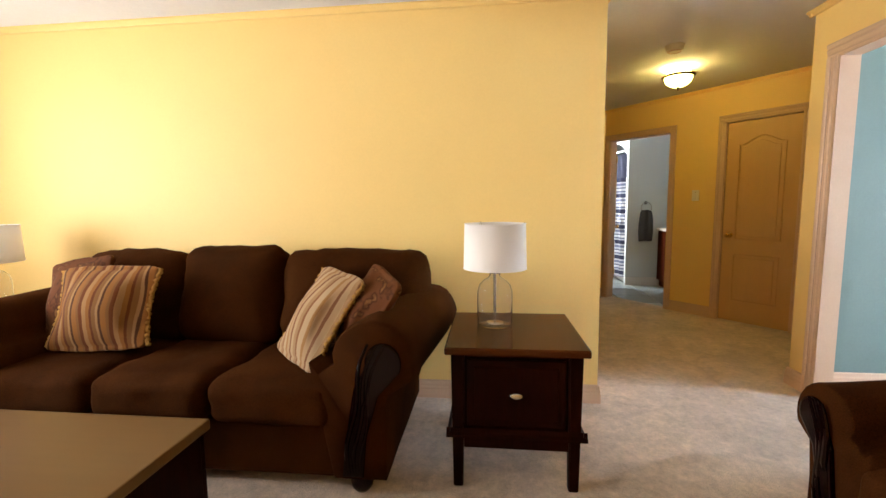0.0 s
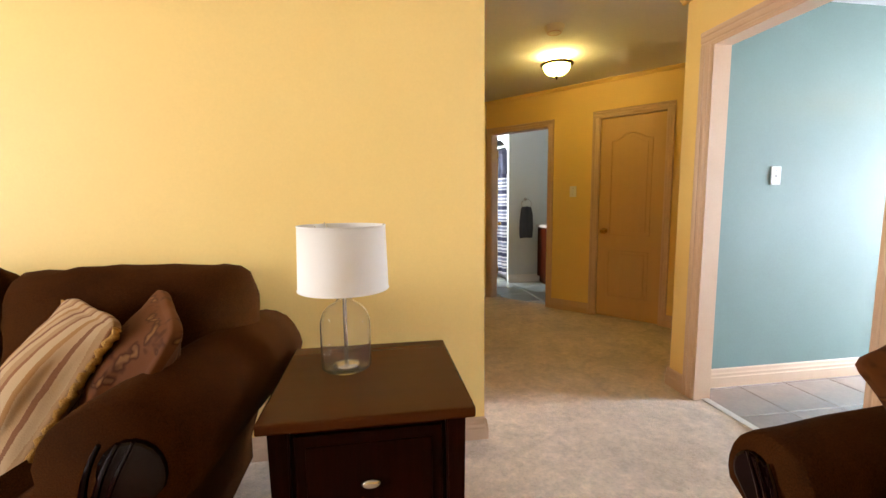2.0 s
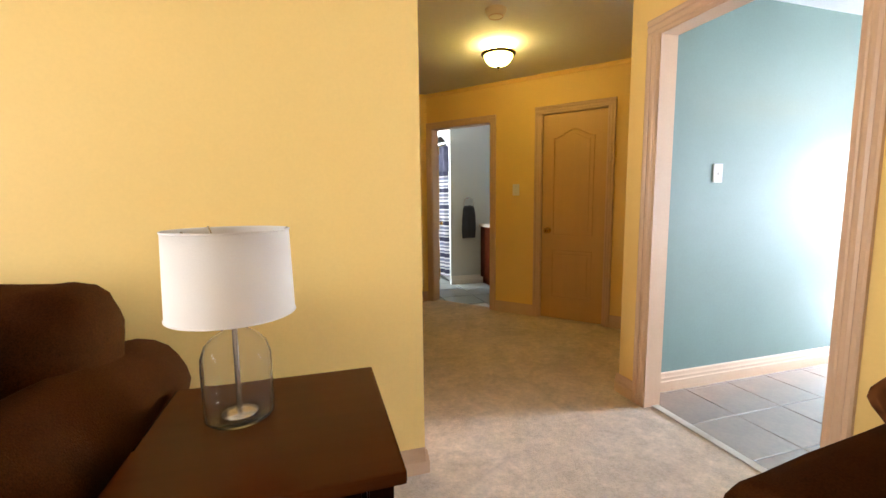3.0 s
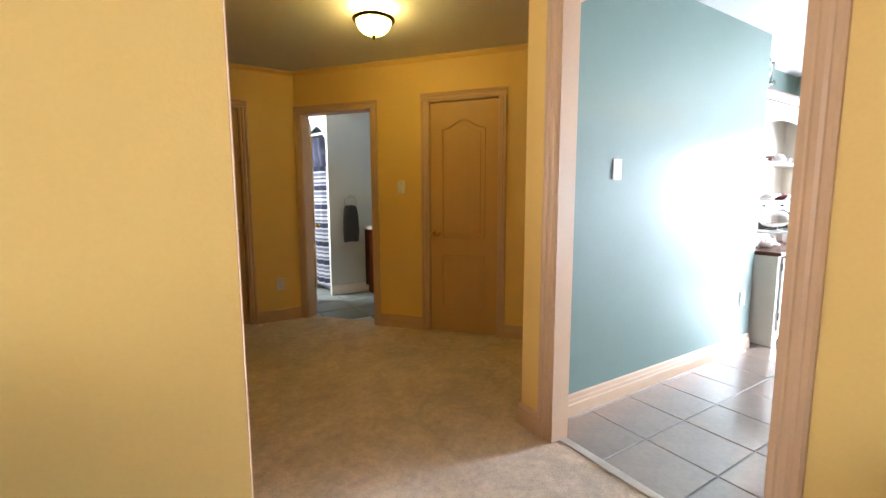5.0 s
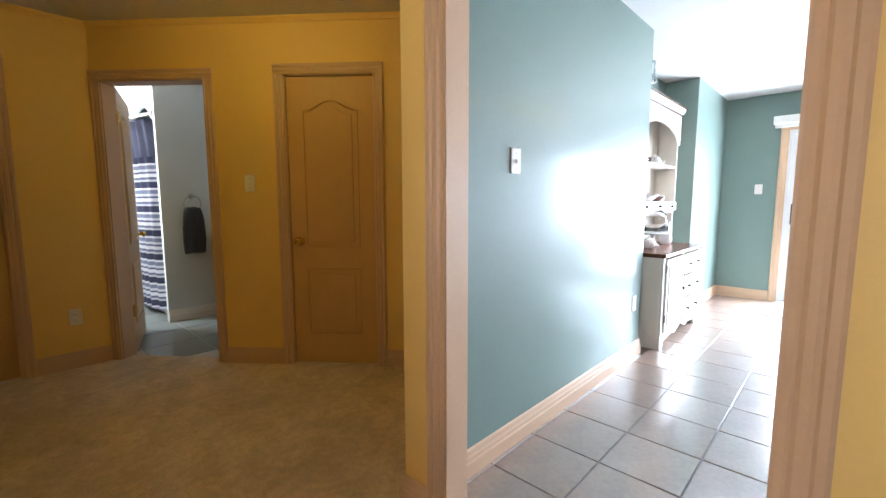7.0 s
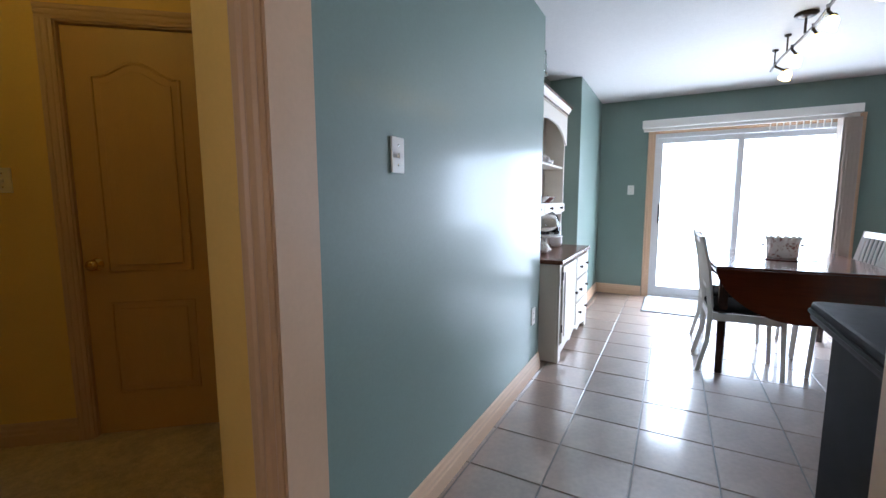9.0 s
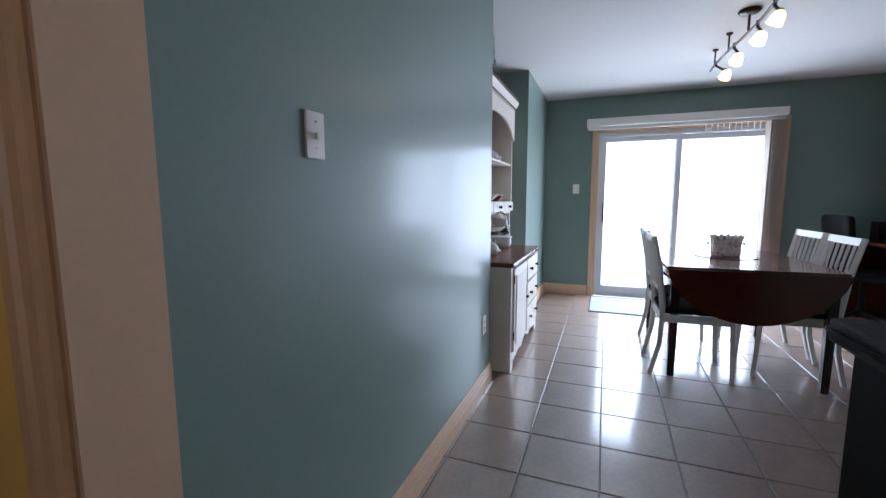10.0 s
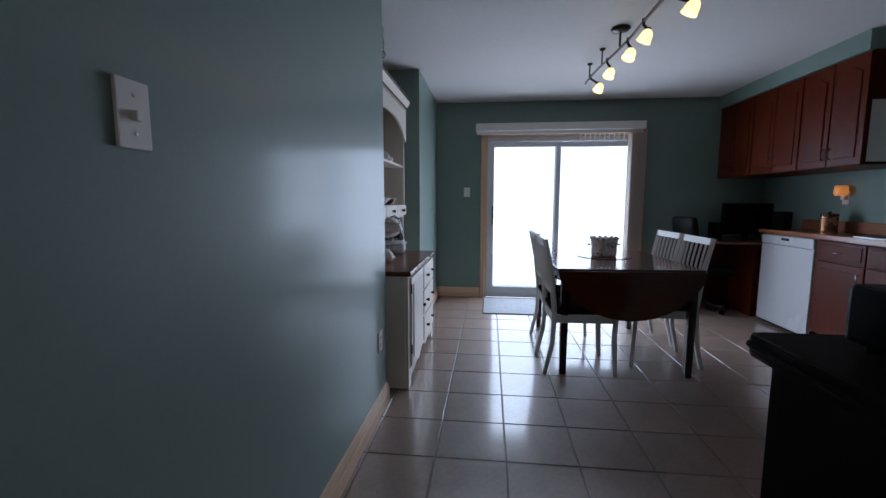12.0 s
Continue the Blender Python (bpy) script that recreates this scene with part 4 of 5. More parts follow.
sc = thing("shower_curtain", "white and grey-blue striped shower curtain with dark top band", "curtain")
drape(0.10, 1.62, M_CURTAIN, "striped_cloth", sc, "")
drape(1.62, 1.98, M_CURTTOP, "top_band", sc, "dark blue-grey top band")
tub = thing("bathtub", "white enamel bathtub behind the shower curtain", "bathtub", pose(2.12, 6.66, 0))
tb = box(0, 0, 0.0, 0.76, 1.52, 0.52, 0.03)
part("shell", tb, M_WHITEAPP, tub)
part("rim", box(-0.02, -0.02, 0.50, 0.78, 1.53, 0.54, 0.015), M_WHITEAPP, tub)
tr = thing("towel_ring", "chrome towel ring on the bathroom wall", "towel ring", pose(2.33, 6.5, 1.24))
part("post", tube([(0, 0, 0), (0, -0.045, 0)], 0.012, 12), M_CHROME, tr)
part("flange", tube([(0, 0, 0), (0, -0.008, 0)], 0.026, 16), M_CHROME, tr)
part("ring", tube([(0.075 * math.cos(a * math.pi / 14), -0.045, -0.07 + 0.075 * math.sin(a * math.pi / 14)) for a in range(29)], 0.005, 8, ends=False), M_CHROME, tr, smooth=True)
tw = cushion(0.20, 0.045, 0.46, 0.02, 0.0, 10, seed=3, wob=0.016)
for v in tw.verts:
    v.co.x *= 0.72 + 0.28 * min(1, max(0, (0.23 - v.co.z) / 0.16))
    v.co.y += 0.008 * math.sin(v.co.x * 60)
tw = tagged(part("hand_towel", tw, M_TOWEL, smooth=True), "charcoal hand towel hanging through the ring", "towel")
tw.matrix_world = pose(2.33, 6.452, 0.90)
va = thing("vanity", "brown wooden bathroom vanity with pale top", "vanity", pose(2.50, 5.88, 0))
part("cabinet", box(0.02, 0.02, 0.10, 0.98, 0.60, 0.83, 0.004), M_CHERRY, va)
part("toe_kick", box(0.06, 0.06, 0.0, 0.98, 0.60, 0.10), M_CHERRY, va)
part("countertop", box(0, 0, 0.83, 1.0, 0.61, 0.87, 0.008), M_THRESH, va, "pale stone vanity top")

# ---- kitchen and dining things ----
plate("light_switch", pose(2.628, 2.83, 1.358), 0.07, 0.115, "switch", "ivory light switch on the blue-green wall")
plate("light_switch", pose(7.25, 2.50, 1.325, 0, 0, -90), 0.075, 0.115, "switch", "white light switch beside the sliding door")
plate("wall_outlet", pose(6.12, 2.875, 0.39), 0.072, 0.115, "outlet", "white wall outlet low beside the hutch")
plate("wall_outlet", pose(4.22, 2.83, 0.42), 0.072, 0.115, "outlet", "white wall outlet low on the blue-green wall")
mat = thing("door_mat", "pale grey mat before the sliding door", "mat", pose(6.43, 1.43, -0.001))
part("surface", box(0, 0, 0, 0.70, 0.84, 0.012, 0.004), M_RUG, mat)
part("border", box(-0.012, -0.012, 0, 0.712, 0.852, 0.006, 0.002), M_TOWEL, mat)

# hutch: x along its front, y into the recess
HW, HD = 1.13, 0.44
HX, HY = 4.52, 2.722
hu = thing("hutch", "white painted china hutch with red-brown worktop and open shelves", "hutch", pose(HX, HY, 0))


def scallop(x0, x1, z_edge, drop, n, up):
    """A board's wavy edge between x0 and x1."""
    pts = []
    for i in range(41):
        s = i / 40
        w = abs(math.sin(math.pi * s * n)) * drop * (0.55 + 0.45 * math.cos(2 * math.pi * (s - 0.5)))
        pts.append((x0 + (x1 - x0) * s, z_edge + (w if up else -w)))
    return pts


part("base_side", box(0, 0.02, 0, 0.022, HD, 0.74, 0.003), M_HUTCH, hu)
part("base_side", box(HW - 0.022, 0.02, 0, HW, HD, 0.74, 0.003), M_HUTCH, hu)
part("base_back", box(0.022, HD - 0.012, 0.08, HW - 0.022, HD, 0.74), M_HUTCH, hu)
part("base_floor", box(0.022, 0.03, 0.10, HW - 0.022, HD - 0.012, 0.12), M_HUTCH, hu)
sk = scallop(0.09, HW - 0.09, 0.055, 0.05, 3, True)
part("foot_rail", prism([(0, 0), (0.075, 0)] + sk + [(HW - 0.075, 0), (HW, 0), (HW, 0.12), (0, 0.12)], 0.02, 0.002), M_HUTCH, hu)
part("worktop", box(-0.015, -0.02, 0.74, HW + 0.012, HD, 0.772, 0.008), M_HUTCHTOP, hu, "red-brown stained worktop")
part("stile", box(0, 0, 0.12, 0.05, 0.02, 0.74, 0.002), M_HUTCH, hu)
part("stile", box(HW - 0.05, 0, 0.12, HW, 0.02, 0.74, 0.002), M_HUTCH, hu)
part("stile", box(0.53, 0, 0.12, 0.57, 0.02, 0.74, 0.002), M_HUTCH, hu)
KN = [(0.0, 0.026), (0.010, 0.025), (0.014, 0.018), (0.008, 0.010), (0.008, 0)]


def fronted(parent, name, x0, x1, z0, z1, knobs, raised=True):
    d = part(name, box(x0, -0.014, z0, x1, 0.006, z1, 0.004), M_HUTCH, parent)
    if raised:
        part("raised_panel", box(x0 + 0.045, -0.021, z0 + 0.045, x1 - 0.045, -0.013, z1 - 0.045, 0.005), M_HUTCH, d)
    for kx, kz in knobs:
        k = part("knob", lathe(KN, 14), M_BRONZE, d, "dark metal knob", True)
        k.matrix_local = pose(kx, -0.014, kz, 90, 0, 0)
    return d


cd = fronted(hu, "door", 0.055, 0.525, 0.135, 0.72, [(0.49, 0.44)])
for z in (0.22, 0.62):
    part("hinge", tube([(0.052, -0.012, z), (0.052, -0.012, z + 0.06)], 0.005, 8), M_BRONZE, cd)
for z0, z1 in ((0.135, 0.32), (0.34, 0.525), (0.545, 0.72)):
    fronted(hu, "drawer", 0.575, HW - 0.055, z0, z1, [(0.69, (z0 + z1) / 2), (HW - 0.17, (z0 + z1) / 2)], False)
UY, UT = 0.245, 2.02
part("upper_back", box(0.03, HD - 0.012, 0.775, HW - 0.03, HD, UT), M_HUTCH, hu)
for x in (0.012, HW - 0.034):
    sd_p = [(UY + 0.02, 0.775), (HD - 0.012, 0.775), (HD - 0.012, UT), (UY, UT), (UY, 1.18), (UY + 0.01, 1.12), (UY + 0.012, 1.0), (UY + 0.008, 0.88)]
    q = prism([(-y, z) for y, z in sd_p], 0.022, 0.002)
    moved(q, pose(x, 0, 0, 0, 0, -90))
    part("upper_side", q, M_HUTCH, hu)
for z in (1.075, 1.50):
    part("shelf", box(0.034, UY + 0.01, z, HW - 0.034, HD - 0.012, z + 0.018, 0.003), M_HUTCH, hu)
bx = part("drawer_box", box(0.034, UY - 0.006, 1.093, HW - 0.034, HD - 0.014, 1.18, 0.002), M_HUTCH, hu)
for i in range(3):
    x0 = 0.045 + i * 0.36
    d = part("small_drawer", box(x0, UY - 0.016, 1.098, x0 + 0.345, UY - 0.004, 1.175, 0.003), M_HUTCH, bx)
    k = part("small_knob", lathe(KN, 12), M_BRONZE, hu, "dark metal knob", True)
    k.matrix_local = pose(x0 + 0.172, UY - 0.016, 1.136, 90, 0, 0)
# a shallow arch between two small curled lobes
AX = HW / 2 - 0.012
arch_edge = [(HW / 2 + AX * u, 1.87 - 0.15 * abs(u) ** 2.6 - (0.016 * math.cos(math.pi * (abs(u) - 0.86) / 0.16) if 0.78 < abs(u) < 0.94 else 0.0)) for u in [-1 + i / 24 for i in range(49)]]
part("valance_board", prism(arch_edge + [(HW - 0.012, UT), (0.012, UT)], 0.018, 0.0015, m=pose(0, UY - 0.018, 0)), M_HUTCH, hu)
part("crown_strip", box(-0.012, UY - 0.030, UT - 0.020, HW + 0.012, UY - 0.018, UT - 0.010, 0.002), M_HUTCHTOP, hu, "red-brown strip under the crown")
for i in range(30):
    part("bead", lathe([(0, 0.006), (0.0045, 0.0045), (0.006, 0), (0.0045, -0.0045), (0, -0.006)], 8, at=(0.03 + i * (HW - 0.06) / 29, UY - 0.021, UT - 0.034)), M_HUTCH, hu)
cr = [(0, 0), (0.006, 0), (0.010, 0.014), (0.018, 0.022), (0.028, 0.045), (0.032, 0.05), (0, 0.05)]
part("crown", run((-0.015, UY - 0.018, UT - 0.01), (HW + 0.015, UY - 0.018, UT - 0.01), cr, out=(0, -1, 0)), M_HUTCH, hu)
part("crown", run((0.012, UY - 0.02, UT - 0.01), (0.012, HD, UT - 0.01), cr, out=(-1, 0, 0)), M_HUTCH, hu)
part("crown", run((HW - 0.012, UY - 0.02, UT - 0.01), (HW - 0.012, HD, UT - 0.01), cr, out=(1, 0, 0)), M_HUTCH, hu)
part("top_board", box(-0.03, UY - 0.056, UT + 0.04, HW + 0.03, HD, UT + 0.058, 0.006), M_HUTCHTOP, hu, "red-brown stained top board")

CUP = [(0, 0), (0.022, 0), (0.026, 0.004), (0.036, 0.025), (0.042, 0.055), (0.039, 0.055), (0.032, 0.022), (0, 0.008)]
BOWL = [(0, 0), (0.04, 0), (0.045, 0.008), (0.085, 0.04), (0.105, 0.062), (0.101, 0.063), (0.08, 0.044), (0.04, 0.014), (0, 0.012)]
POT = [(0, 0), (0.045, 0), (0.07, 0.025), (0.078, 0.055), (0.062, 0.09), (0.045, 0.10), (0.04, 0.108), (0.012, 0.118), (0.014, 0.128), (0, 0.134)]
PLATE = [(0, 0), (0.06, 0), (0.10, 0.012), (0.115, 0.016), (0.112, 0.019), (0.06, 0.006), (0, 0.005)]


def china(name, label, prof, x, y, z, material, handle=0.0, spout=False, tilt=0.0, scale=1.0):
    if z > 1.0 and z < 1.9:
        y = 0.345
    ob = thing(name, label, name.replace("_", " "), pose(HX + x, HY + y, z, tilt) @ Matrix.Scale(scale, 4), "china on the hutch")
    part("body", lathe(prof, 24), material, ob, smooth=True)
    if handle:
        hp = [(handle + 0.03 * math.sin(math.pi * i / 8) - 0.006, 0, 0.018 + handle * 0.7 * (1 - i / 8) + 0.01) for i in range(9)]
        part("handle", tube(hp, 0.0045, 8), material, ob, smooth=True)
    if spout:
        part("spout", tube([(-0.06, 0, 0.04), (-0.095, 0, 0.06), (-0.115, 0, 0.10)], [0.014, 0.011, 0.008], 10), material, ob, smooth=True)
    return ob


S0, S1, S2 = 0.774, 1.182, 1.52
china("cake_dome", "clear glass cake dome on the hutch worktop", [(0.0, 0.26), (0.012, 0.255), (0.012, 0.24), (0.04, 0.225), (0.10, 0.18), (0.12, 0.11), (0.122, 0.02), (0.118, 0.02), (0.115, 0.11), (0.095, 0.176), (0, 0.218)], 0.62, 0.28, S0 + 0.12, M_GLASS)
china("cake_stand", "white china cake stand under a glass dome", [(0, 0), (0.06, 0), (0.055, 0.01), (0.02, 0.03), (0.016, 0.09), (0.03, 0.105), (0.15, 0.112), (0.15, 0.122), (0, 0.12)], 0.62, 0.28, S0, M_WHITECHINA)
china("teapot", "white china teapot with red flowers on the hutch", POT, 0.20, 0.30, S0, M_CHINA, 0.07, True)
china("sugar_bowl", "white china bowl with red flowers", POT, 0.38, 0.24, S0, M_CHINA, 0.07, scale=0.8)
china("jug", "tall white china jug with a handle", [(0, 0), (0.04, 0), (0.055, 0.03), (0.05, 0.08), (0.03, 0.14), (0.038, 0.19), (0.035, 0.19), (0.026, 0.14), (0, 0.02)], 0.93, 0.26, S0, M_WHITECHINA, 0.05, scale=1.1)
china("gravy_boat", "white and red china gravy boat", BOWL, 0.40, 0.36, S0, M_DARKCHINA, 0.09, scale=0.75)
china("serving_bowl", "white china serving bowl with red flowers", BOWL, 0.30, 0.26, S1, M_CHINA, scale=0.85)
china("serving_bowl", "wide white china bowl with a dark pattern", BOWL, 0.62, 0.27, S1, M_CHINA, scale=0.95)
china("sauce_boat", "dark red and white china sauce boat", BOWL, 0.86, 0.28, S1, M_DARKCHINA, 0.08, scale=0.8)
china("teacup", "small white china teacup with red flowers", CUP, 0.13, 0.24, S1, M_CHINA, 0.036)
china("teacup", "small white china teacup with red flowers", CUP, 1.00, 0.26, S1, M_CHINA, 0.036)
china("teapot", "white china teapot on the upper shelf", POT, 0.18, 0.30, S2, M_CHINA, 0.07, True, scale=1.1)
china("teacup", "small white china teacup on the upper shelf", CUP, 0.40, 0.26, S2, M_CHINA, 0.036)
china("teacup", "small dark china teacup on the upper shelf", CUP, 0.56, 0.27, S2, M_DARKCHINA, 0.036)
china("sugar_bowl", "white china sugar bowl on the upper shelf", POT, 0.76, 0.28, S2, M_CHINA, 0.07, scale=0.75)
china("teacup", "small white china teacup on the upper shelf", CUP, 0.94, 0.27, S2, M_CHINA, 0.036)
for x, y, z in ((0.30, 0.32, S2), (0.66, 0.33, S2), (0.46, 0.32, S1)):
    china("plate", "white china plate with red flowers lying on the shelf", PLATE, x, y, z, M_CHINA, scale=0.85)
china("vase", "clear glass vase on top of the hutch", [(0, 0), (0.045, 0), (0.05, 0.01), (0.065, 0.07), (0.05, 0.13), (0.028, 0.17), (0.05, 0.23), (0.047, 0.23), (0.024, 0.17), (0.045, 0.13), (0.06, 0.07), (0.045, 0.014), (0, 0.012)], 0.12, 0.26, UT + 0.062, M_GLASS)
china("figurine", "small gilt and green ornament on top of the hutch", [(0, 0), (0.03, 0), (0.032, 0.02), (0.018, 0.05), (0.024, 0.10), (0.014, 0.15), (0.02, 0.19), (0.012, 0.22), (0, 0.225)], 0.035, 0.16, UT + 0.062, M_GLASS, scale=0.8)

# dining table with its end leaves hanging
tb = thing("dining_table", "red mahogany drop-leaf dining table with both leaves hanging", "table", pose(5.46, 1.285, 0, 0, 0, 2))
TL, TWD, TH = 0.60, 0.485, 0.758
part("tabletop", box(-TL, -TWD, TH - 0.024, TL, TWD, TH, 0.006), M_MAHOG, tb, "polished red mahogany top")
for s in (-1, 1):
    leaf = [(-TWD, 0)] + [(-TWD * math.cos(math.pi * i / 28), -0.34 * math.sin(math.pi * i / 28) ** 1.2) for i in range(1, 28)] + [(TWD, 0)]
    q = prism(leaf, 0.02, 0.004)
    moved(q, pose(s * (TL + 0.004) - (0.02 if s < 0 else 0.0), 0, TH - 0.012, 0, 0, -90) if s > 0 else pose(-TL - 0.024, 0, TH - 0.012, 0, 0, -90))
    part("drop_leaf", q, M_MAHOG, tb, "hanging curved leaf")
    part("apron", box(s * (TL - 0.09) - 0.01, -0.38, TH - 0.13, s * (TL - 0.09) + 0.01, 0.38, TH - 0.024), M_MAHOGD, tb)
    part("side_apron", box(-TL + 0.1, s * 0.40 - 0.01, TH - 0.13, TL - 0.1, s * 0.40 + 0.01, TH - 0.024), M_MAHOGD, tb)
    for y in (-0.425, 0.425):
        lg = bmesh.new()
        bmesh.ops.create_cube(lg, size=1)
        for v in lg.verts:
            k = 0.056 if v.co.z > 0 else 0.042
            v.co = Vector((s * (TL - 0.04) + v.co.x * k, y + v.co.y * k, (v.co.z + 0.5) * (TH - 0.024)))
        bmesh.ops.bevel(lg, geom=lg.edges[:], offset=0.004, segments=2, affect="EDGES")
        part("leg", lg, M_MAHOGD, tb)

# chairs: the sitter faces -y
ch = thing("dining_chair", "white painted slat-back dining chair with a dark seat pad", "chair", pose(5.07, 1.58, 0, 0, 0, 2), "chairs round the table")
for x in (-0.195, 0.195):
    part("front_leg", tube([(x, -0.245, 0), (x, -0.225, 0.43)], [0.016, 0.021], 4), M_CHAIR, ch)
    part("back_post", tube([(x, 0.245, 0), (x, 0.195, 0.22), (x, 0.185, 0.44), (x, 0.215, 0.72), (x * 1.04, 0.265, 0.955)], [0.017, 0.02, 0.022, 0.02, 0.018], 4), M_CHAIR, ch)
    part("side_rail", box(x - 0.011, -0.215, 0.375, x + 0.011, 0.19, 0.43, 0.003), M_CHAIR, ch)
part("front_rail", box(-0.185, -0.238, 0.375, 0.185, -0.216, 0.43, 0.003), M_CHAIR, ch)
part("back_rail", box(-0.185, 0.176, 0.375, 0.185, 0.198, 0.43, 0.003), M_CHAIR, ch)
part("seat_pad", moved(cushion(0.41, 0.42, 0.045, 0.02, 0.12, 8, seed=1, wob=0.002), pose(0, -0.02, 0.45)), M_SEAT, ch, "dark charcoal seat pad", True)
q = box(-0.20, -0.012, -0.024, 0.20, 0.012, 0.026, 0.006)
part("top_rail", moved(q, pose(0, 0.259, 0.928, -12)), M_CHAIR, ch)
q = box(-0.19, -0.01, -0.02, 0.19, 0.01, 0.02, 0.004)
part("lower_rail", moved(q, pose(0, 0.198, 0.585, -7)), M_CHAIR, ch)
for i in range(5):
    x = -0.128 + i * 0.064
    part("slat", tube([(x, 0.20, 0.59), (x, 0.228, 0.78), (x * 1.03, 0.255, 0.915)], 0.0095, 4), M_CHAIR, ch)
for x, y, r in ((5.58, 1.575, 2), (5.26, 0.925, 181), (5.76, 0.925, 183)):
    copy_thing(ch, pose(x, y, 0, 0, 0, r))

pm = tagged(part("placemat", lathe([(0, 0), (0.20, 0), (0.215, 0.002), (0.213, 0.005), (0, 0.004)], 40), M_DARKCHINA), "round dark red placemat on the dining table", "placemat")
pm.matrix_world = pose(5.55, 1.265, TH)
bk = thing("napkin_box", "white ruffled ceramic box with painted flowers on the table", "ceramic box", pose(5.54, 1.27, TH + 0.005, 0, 0, 4))
bm = bmesh.new()
rings = []
for z, g2 in ((0.0, 0.92), (0.012, 0.98), (0.06, 1.0), (0.11, 0.97), (0.135, 1.02), (0.158, 1.08), (0.156, 1.04), (0.13, 0.95), (0.02, 0.9)):
    ring = []
    for i in range(64):
        a = 2 * math.pi * i / 64
        c, s = math.cos(a), math.sin(a)
        k = (abs(c) ** 5 + abs(s) ** 5) ** -0.2
        ruff = 0.012 * math.sin(a * 14) * (z > 0.12) + 0.004 * math.sin(a * 8)
        ring.append(bm.verts.new((c * k * 0.068 * g2 + ruff * c, s * k * 0.090 * g2 + ruff * s, z + (0.010 * math.sin(a * 14) if z > 0.13 else 0))))
    rings.append(ring)
for a, b in zip(rings, rings[1:]):
    for i in range(64):
        bm.faces.new([a[i], a[(i + 1) % 64], b[(i + 1) % 64], b[i]])
bm.faces.new(rings[0][::-1])
bm.faces.new(rings[-1])
part("body", bm, M_CHINA, bk, smooth=True)
for y in (-0.122, 0.122):
    part("ear", lathe([(0, 0), (0.012, 0.004), (0.014, 0.014), (0, 0.022)], 12, at=(0, y, 0.085)), M_CHINA, bk, smooth=True)

# track light
tk = thing("track_light", "dark bronze ceiling track light with five frosted glass spots, lit", "lamp", pose(0, 0, 0))
bar = [(6.06 - i * 0.115, 1.36 - 0.004 * i + 0.012 * math.sin(i * 0.55), 2.285) for i in range(17)]
part("bar", tube(bar, 0.009, 8), M_BRONZE, tk, smooth=True)
part("canopy", lathe([(0, 0), (0.062, 0), (0.066, -0.008), (0.05, -0.022), (0.012, -0.03), (0, -0.03)], 28, at=(5.14, 1.33, CEIL)), M_BRONZE, tk, smooth=True)
part("canopy_stem", tube([(5.14, 1.33, 2.385), (5.14, 1.33, 2.285)], 0.008, 8), M_BRONZE, tk)
for x in (5.90, 5.54, 4.35):
    i = (6.06 - x) / 0.115
    y = 1.36 - 0.004 * i + 0.012 * math.sin(i * 0.55)
    h = part("hanger", tube([(x, y, CEIL), (x, y, 2.275)], 0.006, 8), M_BRONZE, tk)
    part("hanger_cup", lathe([(0, 0), (0.022, 0), (0.022, -0.01), (0.008, -0.018), (0, -0.018)], 14, at=(x, y, CEIL)), M_BRONZE, h)
for x, hy, dx in ((5.84, 1.26, 0.02), (5.42, 1.285, 0.02), (5.02, 1.27, 0.0), (4.72, 1.275, -0.02), (4.36, 1.18, -0.03)):
    i = (6.06 - x) / 0.115
    y = 1.36 - 0.004 * i + 0.012 * math.sin(i * 0.55)
    hd = part("spot_holder", tube([(x, y, 2.30), (x, y, 2.265), (x + dx * 0.5, (y + hy) / 2, 2.235), (x + dx, hy + 0.02, 2.225)], [0.012, 0.009, 0.009, 0.02], 10), M_BRONZE, tk, smooth=True)
    shd = lathe([(0.016, 0.0), (0.030, -0.012), (0.040, -0.035), (0.043, -0.06), (0.050, -0.082), (0.047, -0.082), (0.038, -0.058), (0.026, -0.014), (0.0, -0.006)], 20)
    s_ob = part("spot_glass", shd, M_SPOT, hd, "frosted amber glass, lit", True)
    s_ob.matrix_local = pose(x + dx, hy + 0.012, 2.228, 24, 12 * (1 if dx >= 0 else -1), 0) @ Matrix.Scale(0.86, 4)

# peninsula by the opening
pe = thing("peninsula", "dark brown kitchen peninsula base", "cabinet", pose(2.115, 0.50, 0))
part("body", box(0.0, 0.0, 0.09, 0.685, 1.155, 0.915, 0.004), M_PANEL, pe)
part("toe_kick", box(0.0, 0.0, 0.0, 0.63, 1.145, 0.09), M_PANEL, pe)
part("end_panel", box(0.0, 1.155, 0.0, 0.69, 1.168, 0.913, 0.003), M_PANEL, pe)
o = [(0, -0.02), (0.70, -0.02), (0.70, 1.19)] + [(0.675 + 0.025 * math.cos(radians(a)), 1.19 + 0.025 * math.sin(radians(a))) for a in (15, 30, 45, 60, 75)] + [(0.675, 1.215), (0, 1.215)]
q = prism([(x, y) for x, y in o], 0.045, 0.008)
moved(q, pose(2.117, 0.50, 0.96, 0) @ Matrix(((1, 0, 0, 0), (0, 0, 1, 0), (0, -1, 0, 0), (0, 0, 0, 1))))
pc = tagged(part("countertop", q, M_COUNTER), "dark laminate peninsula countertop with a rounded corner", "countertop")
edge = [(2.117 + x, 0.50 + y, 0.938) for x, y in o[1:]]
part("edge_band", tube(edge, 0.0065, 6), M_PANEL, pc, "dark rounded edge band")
tv = thing("toaster_oven", "black toaster oven on the peninsula", "appliance", pose(2.45, 1.25, 0.963))
